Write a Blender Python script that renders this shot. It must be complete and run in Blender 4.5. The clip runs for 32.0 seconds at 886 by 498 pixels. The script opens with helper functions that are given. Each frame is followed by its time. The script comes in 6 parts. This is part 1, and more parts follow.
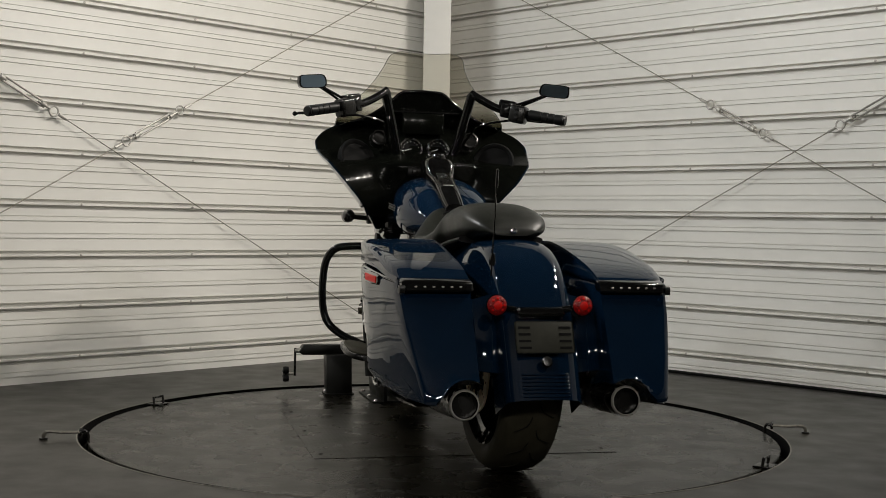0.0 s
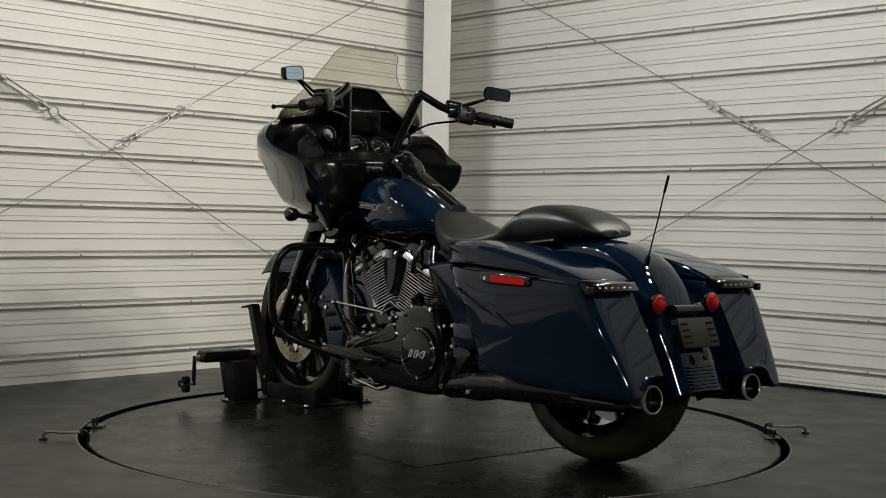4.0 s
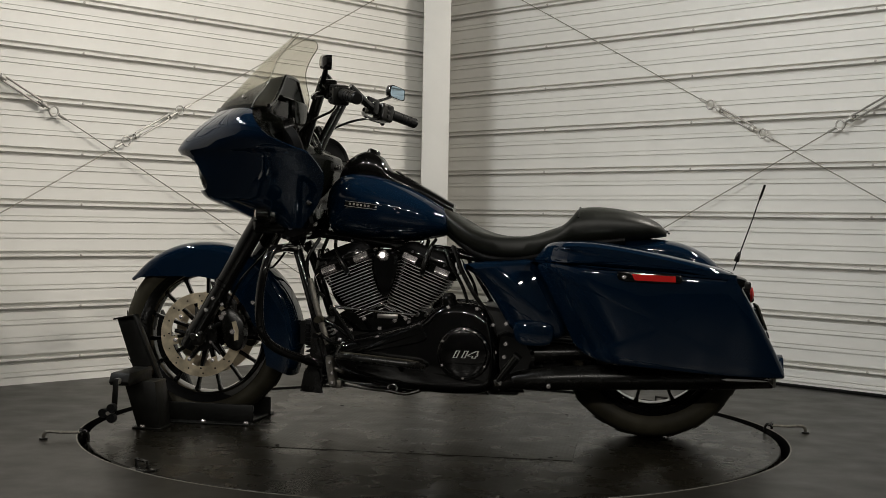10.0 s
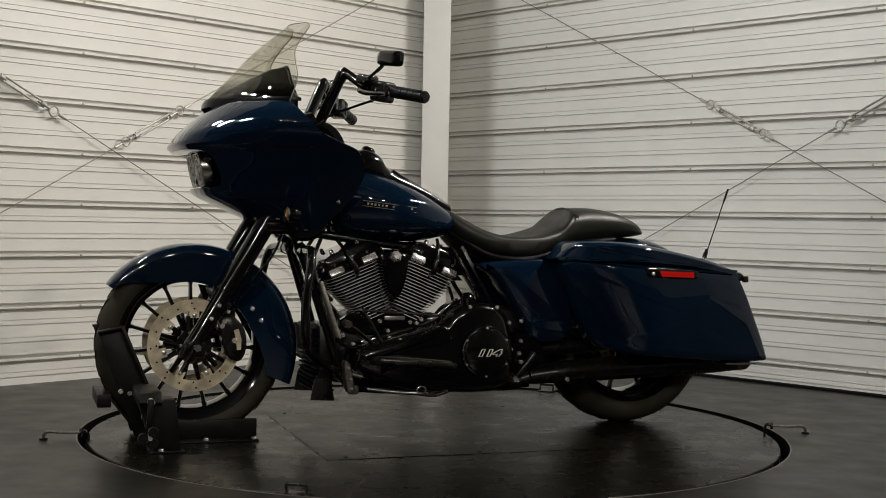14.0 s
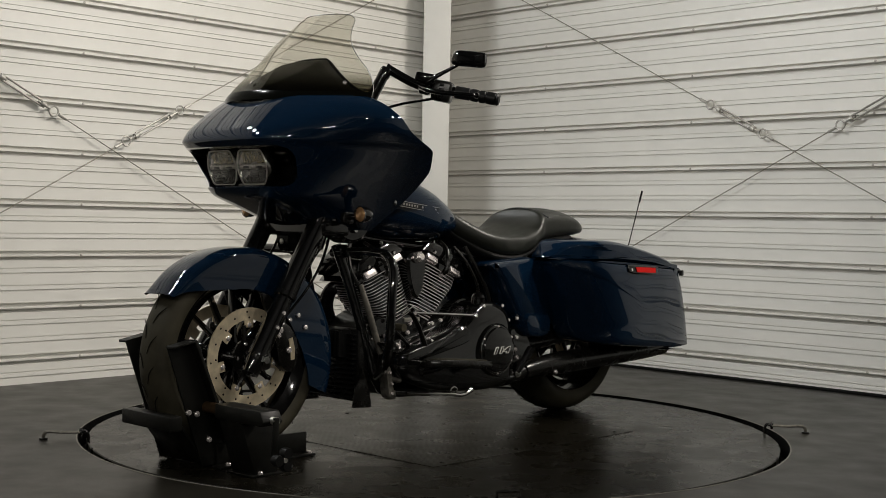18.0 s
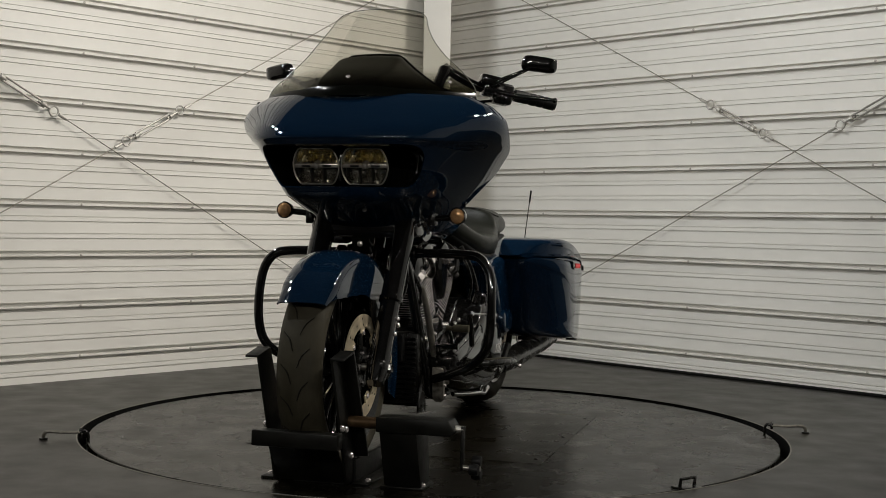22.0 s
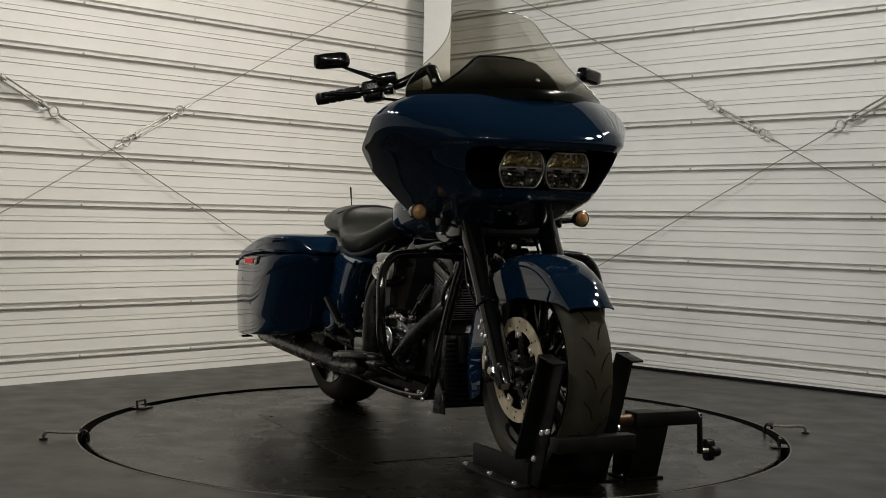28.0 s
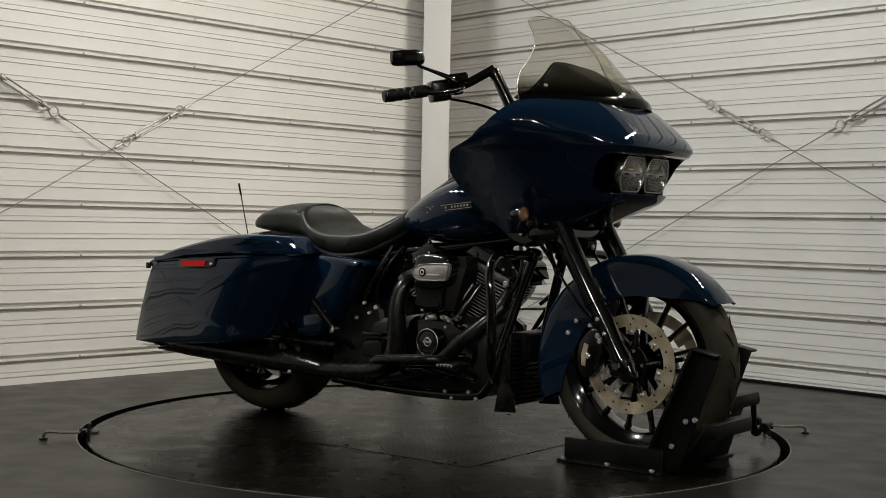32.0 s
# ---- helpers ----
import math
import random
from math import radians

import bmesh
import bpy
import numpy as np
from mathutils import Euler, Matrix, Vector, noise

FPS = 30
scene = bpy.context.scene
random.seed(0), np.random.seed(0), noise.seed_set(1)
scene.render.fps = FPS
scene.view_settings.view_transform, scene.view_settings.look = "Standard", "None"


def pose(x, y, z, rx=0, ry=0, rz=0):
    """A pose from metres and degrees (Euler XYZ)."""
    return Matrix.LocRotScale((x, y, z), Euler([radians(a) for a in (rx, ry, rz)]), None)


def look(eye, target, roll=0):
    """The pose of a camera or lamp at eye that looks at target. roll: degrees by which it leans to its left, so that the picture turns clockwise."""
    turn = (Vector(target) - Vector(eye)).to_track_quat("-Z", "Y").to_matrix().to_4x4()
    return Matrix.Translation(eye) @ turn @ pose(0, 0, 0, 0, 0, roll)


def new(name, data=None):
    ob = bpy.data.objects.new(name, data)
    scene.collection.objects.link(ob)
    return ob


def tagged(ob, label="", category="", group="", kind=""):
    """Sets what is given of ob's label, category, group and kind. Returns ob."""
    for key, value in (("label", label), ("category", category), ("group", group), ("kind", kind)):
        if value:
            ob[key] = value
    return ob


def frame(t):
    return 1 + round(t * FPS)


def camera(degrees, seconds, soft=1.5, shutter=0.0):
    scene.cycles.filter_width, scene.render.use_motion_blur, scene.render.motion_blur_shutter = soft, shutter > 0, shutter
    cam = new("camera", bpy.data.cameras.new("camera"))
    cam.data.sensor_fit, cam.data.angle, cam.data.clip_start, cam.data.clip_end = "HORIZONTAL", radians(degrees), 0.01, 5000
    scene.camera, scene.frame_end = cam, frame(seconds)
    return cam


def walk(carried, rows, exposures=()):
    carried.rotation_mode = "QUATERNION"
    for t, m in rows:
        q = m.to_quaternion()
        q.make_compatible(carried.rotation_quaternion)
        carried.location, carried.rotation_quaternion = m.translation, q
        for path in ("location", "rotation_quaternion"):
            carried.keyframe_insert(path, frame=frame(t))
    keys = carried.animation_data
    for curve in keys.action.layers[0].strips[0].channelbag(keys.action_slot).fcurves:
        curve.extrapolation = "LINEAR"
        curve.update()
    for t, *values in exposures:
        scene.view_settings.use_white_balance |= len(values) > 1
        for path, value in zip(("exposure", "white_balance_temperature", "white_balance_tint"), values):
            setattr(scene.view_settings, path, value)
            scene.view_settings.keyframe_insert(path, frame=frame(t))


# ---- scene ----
# camera: stands still on a low tripod in front of the turntable
EYE = (0.0, -4.59, 0.745)
cam = camera(38.264, 32.0, soft=0.75)
walk(cam, [(0.0, look(EYE, (0.0205, 0.4089, 0.6420), 1.08)), (32.0, look(EYE, (0.0205, 0.4089, 0.6420), 1.08))],
     exposures=[(0.0, 0.0), (32.0, 0.0)])

# ---- light ----
world = bpy.data.worlds.new("world")
scene.world = world
world.use_nodes = True
world.node_tree.nodes["Background"].inputs[0].default_value = (0.55, 0.62, 0.75, 1)
world.node_tree.nodes["Background"].inputs[1].default_value = 0.05


def area_lamp(name, place, target, sx, sy, watts, colour):
    data = bpy.data.lights.new(name, "AREA")
    data.shape, data.size, data.size_y, data.energy, data.color = "RECTANGLE", sx, sy, watts, colour
    ob = new(name, data)
    ob.matrix_world = look(place, target)
    # serves the small side spots and the lamp row, all out of view
    return tagged(ob, "white light of a small hung lamp", "lamp light")


CEIL = 3.6
WARM = (1.0, 0.955, 0.875)
# a track of four small spots hung high on either side of the turntable, the right ones warmer and stronger, and a row of small lamps under the roof behind the camera
SIDE = [(x, y, 3.0, watts, tone) for x, watts, tone in ((-2.25, 12.2, (0.96, 0.975, 0.96)), (2.25, 15.4, (1.0, 0.935, 0.84))) for y in (-0.85, -0.30, 0.25, 0.80)]
for tx, ty, tz, watts, tone in SIDE:
    lamp = area_lamp("side_light", (tx, ty, tz), (tx * -0.8, ty + 0.95, 0.2), 0.13, 0.09, watts, tone)
    lamp.data.spread = radians(112)
ROW = [(-2.6, -6.2), (-1.3, -6.2), (0.0, -6.2), (1.3, -6.2), (2.6, -6.2)]
for tx, ty in ROW:
    area_lamp("spot_light", (tx, ty, 2.75), (tx * 0.3, 1.5, 1.0), 0.30, 0.10, 22, WARM)


# ---- materials ----
def mat(name, colour, rough=0.5, metal=0.0, coat=0.0, coat_rough=0.05, vary=0.0, scale=8.0, bump=0.0, bump_scale=60.0,
        rough_vary=0.0, spec=0.5, emit=None, emit_strength=0.0, island=0.0):
    m = bpy.data.materials.new(name)
    m.use_nodes = True
    nt = m.node_tree
    b = nt.nodes["Principled BSDF"]
    b.inputs["Base Color"].default_value = (*colour, 1)
    b.inputs["Roughness"].default_value = rough
    b.inputs["Metallic"].default_value = metal
    b.inputs["Coat Weight"].default_value = coat
    b.inputs["Coat Roughness"].default_value = coat_rough
    b.inputs["Specular IOR Level"].default_value = spec
    if emit:
        b.inputs["Emission Color"].default_value = (*emit, 1)
        b.inputs["Emission Strength"].default_value = emit_strength
    tc = nt.nodes.new("ShaderNodeTexCoord")
    if vary or rough_vary:
        n = nt.nodes.new("ShaderNodeTexNoise")
        n.inputs["Scale"].default_value, n.inputs["Detail"].default_value = scale, 8
        n.inputs["Roughness"].default_value = 0.65
        nt.links.new(tc.outputs["Object"], n.inputs["Vector"])
    if vary:
        r = nt.nodes.new("ShaderNodeMapRange")
        r.inputs["From Min"].default_value, r.inputs["From Max"].default_value = 0.3, 0.7
        r.inputs["To Min"].default_value, r.inputs["To Max"].default_value = 1 - vary, 1 + vary
        nt.links.new(n.outputs["Fac"], r.inputs["Value"])
        x = nt.nodes.new("ShaderNodeVectorMath")
        x.operation = "SCALE"
        x.inputs[0].default_value = colour
        nt.links.new(r.outputs["Result"], x.inputs["Scale"])
        nt.links.new(x.outputs["Vector"], b.inputs["Base Color"])
    if rough_vary:
        r = nt.nodes.new("ShaderNodeMapRange")
        r.inputs["From Min"].default_value, r.inputs["From Max"].default_value = 0.3, 0.7
        r.inputs["To Min"].default_value, r.inputs["To Max"].default_value = rough - rough_vary, rough + rough_vary
        nt.links.new(n.outputs["Fac"], r.inputs["Value"])
        nt.links.new(r.outputs["Result"], b.inputs["Roughness"])
    if bump:
        n2 = nt.nodes.new("ShaderNodeTexNoise")
        n2.inputs["Scale"].default_value, n2.inputs["Detail"].default_value = bump_scale, 6
        nt.links.new(tc.outputs["Object"], n2.inputs["Vector"])
        bp = nt.nodes.new("ShaderNodeBump")
        bp.inputs["Strength"].default_value, bp.inputs["Distance"].default_value = bump, 0.004
        nt.links.new(n2.outputs["Fac"], bp.inputs["Height"])
        nt.links.new(bp.outputs["Normal"], b.inputs["Normal"])
    return m


PAINT = mat("blue_paint", (0.0016, 0.0080, 0.0200), 0.8, 0.0, 1.0, 0.03, vary=0.10, scale=900, spec=0.0)
PAINT.node_tree.nodes["Principled BSDF"].inputs["Coat IOR"].default_value = 1.62
BLACK = mat("gloss_black", (0.0022, 0.0022, 0.0021), 0.10, 0.0, 0.60, 0.03, vary=0.2, scale=30, spec=0.40)
SATIN = mat("satin_black", (0.0042, 0.0040, 0.0034), 0.27, 0.0, vary=0.25, scale=14, rough_vary=0.08, spec=0.45)
WRINKLE = mat("wrinkle_black", (0.006, 0.006, 0.0055), 0.40, 0.0, vary=0.2, scale=40, bump=0.2, bump_scale=500, spec=0.45)
PLASTIC = mat("black_plastic", (0.0042, 0.0042, 0.0042), 0.42, vary=0.15, scale=25, bump=0.1, bump_scale=400, spec=0.2)
CHROME = mat("chrome", (0.62, 0.61, 0.60), 0.10, 1.0, vary=0.08, scale=30, rough_vary=0.05)
TIP = mat("tip_chrome", (0.16, 0.155, 0.15), 0.16, 1.0, vary=0.1, scale=60, rough_vary=0.04)
STEEL = mat("zinc_steel", (0.60, 0.58, 0.53), 0.40, 1.0, vary=0.2, scale=50, rough_vary=0.1)
POLISH = mat("polished_steps", (0.85, 0.80, 0.78), 0.22, 0.75, vary=0.15, scale=60, rough_vary=0.08)
ALU = mat("machined_aluminium", (0.78, 0.725, 0.735), 0.40, 0.4, vary=0.15, scale=60, rough_vary=0.1)
DISC = mat("brake_disc_steel", (0.70, 0.60, 0.43), 0.42, 0.75, vary=0.25, scale=20, rough_vary=0.12)
RUBBER = mat("tyre_rubber", (0.030, 0.0268, 0.0175), 0.62, vary=0.35, scale=9, rough_vary=0.12, bump=0.15, bump_scale=180, spec=0.16)
LEATHER = mat("seat_vinyl", (0.0062, 0.0070, 0.0048), 0.42, vary=0.2, scale=18, rough_vary=0.08, bump=0.10, bump_scale=420, spec=0.42)
GUN = mat("chock_paint", (0.0042, 0.0042, 0.0034), 0.42, 0.0, vary=0.4, scale=12, rough_vary=0.12, bump=0.1, bump_scale=90, spec=0.2)
RED = mat("red_lens", (0.20, 0.004, 0.004), 0.3, 0.0, 0.3, 0.05, vary=0.6, scale=220, bump=0.6, bump_scale=260, spec=0.2)
REFLECT = mat("red_reflector", (0.52, 0.008, 0.006), 0.4, vary=0.12, scale=300, spec=0.12)
AMBER = mat("amber_lens", (0.46, 0.26, 0.12), 0.12, 0.55, 1.0, 0.04, vary=0.3, scale=80)
PLATE = mat("plate_metal", (0.022, 0.022, 0.016), 0.6, vary=0.2, scale=30, spec=0.2)
BADGE = mat("badge_silver", (0.50, 0.47, 0.44), 0.28, 0.9, vary=0.1, scale=60)
DIAL = mat("dial_face", (0.008, 0.008, 0.009), 0.55, vary=0.1, scale=50, spec=0.08)
PALE = mat("pale_print", (0.55, 0.55, 0.52), 0.5, vary=0.08, scale=60)
# blue tint put into the pane for bluish daylight mirrored from behind the camera
MIRROR = mat("mirror_glass", (0.50, 0.66, 0.80), 0.02, 1.0)
BOWL = mat("lamp_bowl", (0.66, 0.65, 0.60), 0.12, 1.0, vary=0.2, scale=70)
PLEAT = mat("gold_reflector", (0.62, 0.55, 0.34), 0.12, 1.0, vary=0.25, scale=120)
# darker copy of the tyre rubber that stands for shade in the grooves
GROOVE = mat("groove_shade", (0.009, 0.0082, 0.006), 0.7, vary=0.2, scale=30, spec=0.1)
DARK = mat("dark_recess", (0.002, 0.002, 0.002), 0.7, vary=0.2, scale=30, spec=0.1)
DASH = mat("dash_black", (0.0022, 0.0025, 0.0019), 0.15, vary=0.2, scale=30, spec=0.09)
COWL = mat("cowl_black", (0.010, 0.0095, 0.0065), 0.55, vary=0.25, scale=20, bump=0.1, bump_scale=300, spec=0.2)
SCREW = mat("dull_screw", (0.42, 0.41, 0.38), 0.5, 0.3, vary=0.2, scale=40)
BUCKLE = mat("galvanised_steel", (0.40, 0.39, 0.36), 0.48, 0.65, vary=0.25, scale=60, rough_vary=0.1)
STRAND = mat("cable_strand", (0.23, 0.22, 0.19), 0.5, 0.7, vary=0.2, scale=200)
INLAY = mat("brushed_inlay", (0.46, 0.44, 0.41), 0.36, 0.7, vary=0.2, scale=80)
WORN = mat("worn_dark_steel", (0.16, 0.15, 0.13), 0.5, 0.8, vary=0.5, scale=60, rough_vary=0.1)
EDGE = mat("acrylic_edge", (0.14, 0.145, 0.13), 0.25, vary=0.1, scale=40)
WOOD = mat("worn_brass_screw", (0.07, 0.042, 0.02), 0.45, 0.7, vary=0.3, scale=40)


def glass(name, tint, gloss_rough=0.02, amount=0.10):
    m = bpy.data.materials.new(name)
    m.use_nodes = True
    nt = m.node_tree
    nt.nodes.clear()
    out = nt.nodes.new("ShaderNodeOutputMaterial")
    t = nt.nodes.new("ShaderNodeBsdfTransparent")
    t.inputs[0].default_value = (*tint, 1)
    g = nt.nodes.new("ShaderNodeBsdfGlossy")
    g.inputs["Roughness"].default_value = gloss_rough
    f = nt.nodes.new("ShaderNodeMath")
    f.operation = "MULTIPLY_ADD"
    lw = nt.nodes.new("ShaderNodeLayerWeight")
    lw.inputs["Blend"].default_value = 0.12
    f.inputs[1].default_value, f.inputs[2].default_value = 0.5, 0.025
    nt.links.new(lw.outputs["Facing"], f.inputs[0])
    s = nt.nodes.new("ShaderNodeMixShader")
    nt.links.new(f.outputs[0], s.inputs[0])
    nt.links.new(t.outputs[0], s.inputs[1])
    nt.links.new(g.outputs[0], s.inputs[2])
    nt.links.new(s.outputs[0], out.inputs[0])
    return m


SCREEN = glass("windscreen_glass", (0.90, 0.89, 0.845))


def smoke(m, low, high, dark, clear):
    """Tint a pane dark at its foot, fading out between two heights."""
    nt = m.node_tree
    t = next(n for n in nt.nodes if n.type == "BSDF_TRANSPARENT")
    tc = nt.nodes.new("ShaderNodeTexCoord")
    sep = nt.nodes.new("ShaderNodeSeparateXYZ")
    r = nt.nodes.new("ShaderNodeMapRange")
    r.interpolation_type = "SMOOTHSTEP"
    r.inputs["From Min"].default_value, r.inputs["From Max"].default_value = low, high
    mix = nt.nodes.new("ShaderNodeMix")
    mix.data_type = "RGBA"
    mix.inputs[6].default_value, mix.inputs[7].default_value = (*dark, 1), (*clear, 1)
    nt.links.new(tc.outputs["Object"], sep.inputs[0])
    nt.links.new(sep.outputs["Z"], r.inputs["Value"])
    nt.links.new(r.outputs["Result"], mix.inputs[0])
    nt.links.new(mix.outputs[2], t.inputs[0])


smoke(SCREEN, 1.135, 1.225, (0.22, 0.21, 0.15), (0.90, 0.89, 0.845))
LENS = glass("clear_lens", (0.95, 0.95, 0.95))


def metal_wall(name):
    m = mat(name, (0.70, 0.69, 0.655), 0.42, 0.0, vary=0.06, scale=1.3, rough_vary=0.06)
    return m


WALL = metal_wall("white_painted_metal")
ROOF = mat("dark_roof", (0.045, 0.045, 0.05), 0.7, vary=0.2, scale=2)
# grey of the unseen hall walls, raised to bounce fill onto the bike
HALL = mat("hall_paint", (0.50, 0.50, 0.50), 0.6, vary=0.1, scale=1.5)
COLUMN = mat("column_paint", (0.62, 0.61, 0.58), 0.45, vary=0.05, scale=2.5, rough_vary=0.08)


def floor_mat(name, base, tread, gloss=0.35, spec=0.22):
    m = bpy.data.materials.new(name)
    m.use_nodes = True
    nt = m.node_tree
    b = nt.nodes["Principled BSDF"]
    b.inputs["Specular IOR Level"].default_value = spec
    tc = nt.nodes.new("ShaderNodeTexCoord")
    n = nt.nodes.new("ShaderNodeTexNoise")
    n.inputs["Scale"].default_value, n.inputs["Detail"].default_value = 2.2, 10
    n.inputs["Roughness"].default_value = 0.7
    nt.links.new(tc.outputs["Object"], n.inputs["Vector"])
    ramp = nt.nodes.new("ShaderNodeValToRGB")
    e = ramp.color_ramp.elements
    e[0].position, e[0].color = 0.30, (*[c * 0.70 for c in base], 1)
    e[1].position, e[1].color = 0.72, (*[c * 1.35 for c in base], 1)
    nt.links.new(n.outputs["Fac"], ramp.inputs[0])
    nt.links.new(ramp.outputs[0], b.inputs["Base Color"])
    r = nt.nodes.new("ShaderNodeMapRange")
    r.inputs["From Min"].default_value, r.inputs["From Max"].default_value = 0.3, 0.7
    r.inputs["To Min"].default_value, r.inputs["To Max"].default_value = gloss - 0.05, gloss + 0.06
    n3 = nt.nodes.new("ShaderNodeTexNoise")
    n3.inputs["Scale"].default_value, n3.inputs["Detail"].default_value = 7, 6
    nt.links.new(tc.outputs["Object"], n3.inputs["Vector"])
    nt.links.new(n3.outputs["Fac"], r.inputs["Value"])
    nt.links.new(r.outputs["Result"], b.inputs["Roughness"])
    bp = nt.nodes.new("ShaderNodeBump")
    bp.inputs["Distance"].default_value = 0.003
    if tread:
        v = nt.nodes.new("ShaderNodeTexVoronoi")
        v.inputs["Scale"].default_value, v.inputs["Randomness"].default_value = 70, 0.12
        bp.inputs["Strength"].default_value, bp.inputs["Distance"].default_value = 0.22, 0.004
        nt.links.new(tc.outputs["Object"], v.inputs["Vector"])
        nt.links.new(v.outputs["Distance"], bp.inputs["Height"])
    else:
        n2 = nt.nodes.new("ShaderNodeTexNoise")
        n2.inputs["Scale"].default_value, n2.inputs["Detail"].default_value = 160, 4
        bp.inputs["Strength"].default_value = 0.07
        nt.links.new(tc.outputs["Object"], n2.inputs["Vector"])
        nt.links.new(n2.outputs["Fac"], bp.inputs["Height"])
    nt.links.new(bp.outputs["Normal"], b.inputs["Normal"])
    return m


FLOOR = floor_mat("floor_rubber", (0.0105, 0.0092, 0.0064), False)
DECK = floor_mat("deck_rubber", (0.0052, 0.0045, 0.0028), False, 0.27, 0.15)
TREAD = floor_mat("tread_plate", (0.0056, 0.0048, 0.0030), True, 0.29, 0.15)


# ---- mesh helpers ----
def part(name, bm, material, parent, label="", ang=38, smooth=True):
    bmesh.ops.recalc_face_normals(bm, faces=bm.faces)
    me = bpy.data.meshes.new(name)
    bm.to_mesh(me)
    bm.free()
    me.materials.append(material)
    me.polygons.foreach_set("use_smooth", [smooth] * len(me.polygons))
    if smooth:
        me.set_sharp_from_angle(angle=radians(ang))
    ob = new(name, me)
    ob.parent = parent
    return tagged(ob, label)


def again(ob, parent, m):
    o = new(ob.name.split(".")[0], ob.data)
    o.parent, o.matrix_basis = parent, m
    return o


def spline(pts, k=6, closed=False):
    p = [Vector(q) for q in pts]
    n, out = len(p), []
    for i in range(n if closed else n - 1):
        a, b, c, d = (p[(i + j) % n] if closed else p[min(max(i + j, 0), n - 1)] for j in (-1, 0, 1, 2))
        for s in range(k):
            t = s / k
            out.append(0.5 * ((2 * b) + (c - a) * t + (2 * a - 5 * b + 4 * c - d) * t * t + (3 * b - a - 3 * c + d) * t ** 3))
    if not closed:
        out.append(p[-1])
    return out


def loft(bm, rings, closed=True, cap=True):
    rows = [[bm.verts.new(v) for v in r] for r in rings]
    n = len(rows[0])
    for a, b in zip(rows, rows[1:]):
        for i in range(n if closed else n - 1):
            j = (i + 1) % n
            bm.faces.new((a[i], a[j], b[j], b[i]))
    if cap and closed:
        bm.faces.new(rows[0])
        bm.faces.new(rows[-1])
    return rows


def tube(pts, r, seg=10, k=6, smooth=True, bm=None):
    bm = bm or bmesh.new()
    path = spline(pts, k) if smooth else [Vector(p) for p in pts]
    rs = r if isinstance(r, (list, tuple)) else None
    rings, up = [], None
    for i, p in enumerate(path):
        d = (path[min(i + 1, len(path) - 1)] - path[max(i - 1, 0)]).normalized()
        if up is None:
            up = d.orthogonal().normalized()
        up = (up - d * up.dot(d)).normalized()
        w = d.cross(up)
        rad = r if rs is None else float(np.interp(i / (len(path) - 1), np.linspace(0, 1, len(rs)), rs))
        rings.append([p + rad * (up * math.cos(2 * math.pi * a / seg) + w * math.sin(2 * math.pi * a / seg)) for a in range(seg)])
    loft(bm, rings)
    return bm


def lathe(profile, place=(0, 0, 0), axis=(0, 1, 0), seg=40, bm=None, close=False):
    """Revolve (radius, along) pairs about an axis through place."""
    bm = bm or bmesh.new()
    d = Vector(axis).normalized()
    u = d.orthogonal().normalized()
    w = d.cross(u)
    o = Vector(place)
    rings = []
    prof = list(profile) + ([profile[0]] if close else [])
    for r, h in prof:
        rings.append([o + d * h + max(r, 1e-5) * (u * math.cos(2 * math.pi * a / seg) + w * math.sin(2 * math.pi * a / seg)) for a in range(seg)])
    loft(bm, rings, cap=not close)
    if close:
        bmesh.ops.remove_doubles(bm, verts=bm.verts, dist=1e-6)
    return bm


def box(x0, x1, y0, y1, z0, z1, bev=0.004, seg=2, bm=None):
    new_bm = bmesh.new()
    bmesh.ops.create_cube(new_bm, size=1)
    for v in new_bm.verts:
        v.co = Vector((x0 + (v.co.x + 0.5) * (x1 - x0), y0 + (v.co.y + 0.5) * (y1 - y0), z0 + (v.co.z + 0.5) * (z1 - z0)))
    if bev:
        bmesh.ops.bevel(new_bm, geom=new_bm.edges[:], offset=bev, segments=seg, profile=0.5, affect="EDGES")
    return join(bm, new_bm) if bm else new_bm


def shell(bm, t):
    """Give an open sheet a thickness t on its inner side."""
    bmesh.ops.recalc_face_normals(bm, faces=bm.faces)
    bm.normal_update()
    faces, edge = bm.faces[:], [e for e in bm.edges if e.is_boundary]
    twin = {v: bm.verts.new(v.co - v.normal * t) for v in bm.verts[:]}
    for f in faces:
        bm.faces.new([twin[v] for v in reversed(f.verts)])
    for e in edge:
        a, b = e.verts
        bm.faces.new((a, b, twin[b], twin[a]))
    return bm


def join(bm, other):
    me = bpy.data.meshes.new("tmp")
    other.to_mesh(me)
    other.free()
    bm.from_mesh(me)
    bpy.data.meshes.remove(me)
    return bm


def prism(poly, y0, y1, bev=0.004, seg=2, k=0, plane="xz"):
    """A 2D outline (closed) pushed from y0 to y1; k rounds the outline by a spline."""
    pts = [(p[0], p[1], 0) for p in poly]
    if k:
        pts = [tuple(v) for v in spline(pts, k, True)]
    def at(a, b, c):
        return {"xz": (a, c, b), "yz": (c, a, b), "xy": (a, b, c)}[plane]
    bm = bmesh.new()
    loft(bm, [[at(p[0], p[1], y0) for p in pts], [at(p[0], p[1], y1) for p in pts]])
    bmesh.ops.recalc_face_normals(bm, faces=bm.faces)
    if bev:
        edges = [e for e in bm.edges if len(e.link_faces) == 2 and e.calc_face_angle(0) > 0.6]
        bmesh.ops.bevel(bm, geom=edges, offset=bev, segments=seg, profile=0.5, affect="EDGES")
    return bm


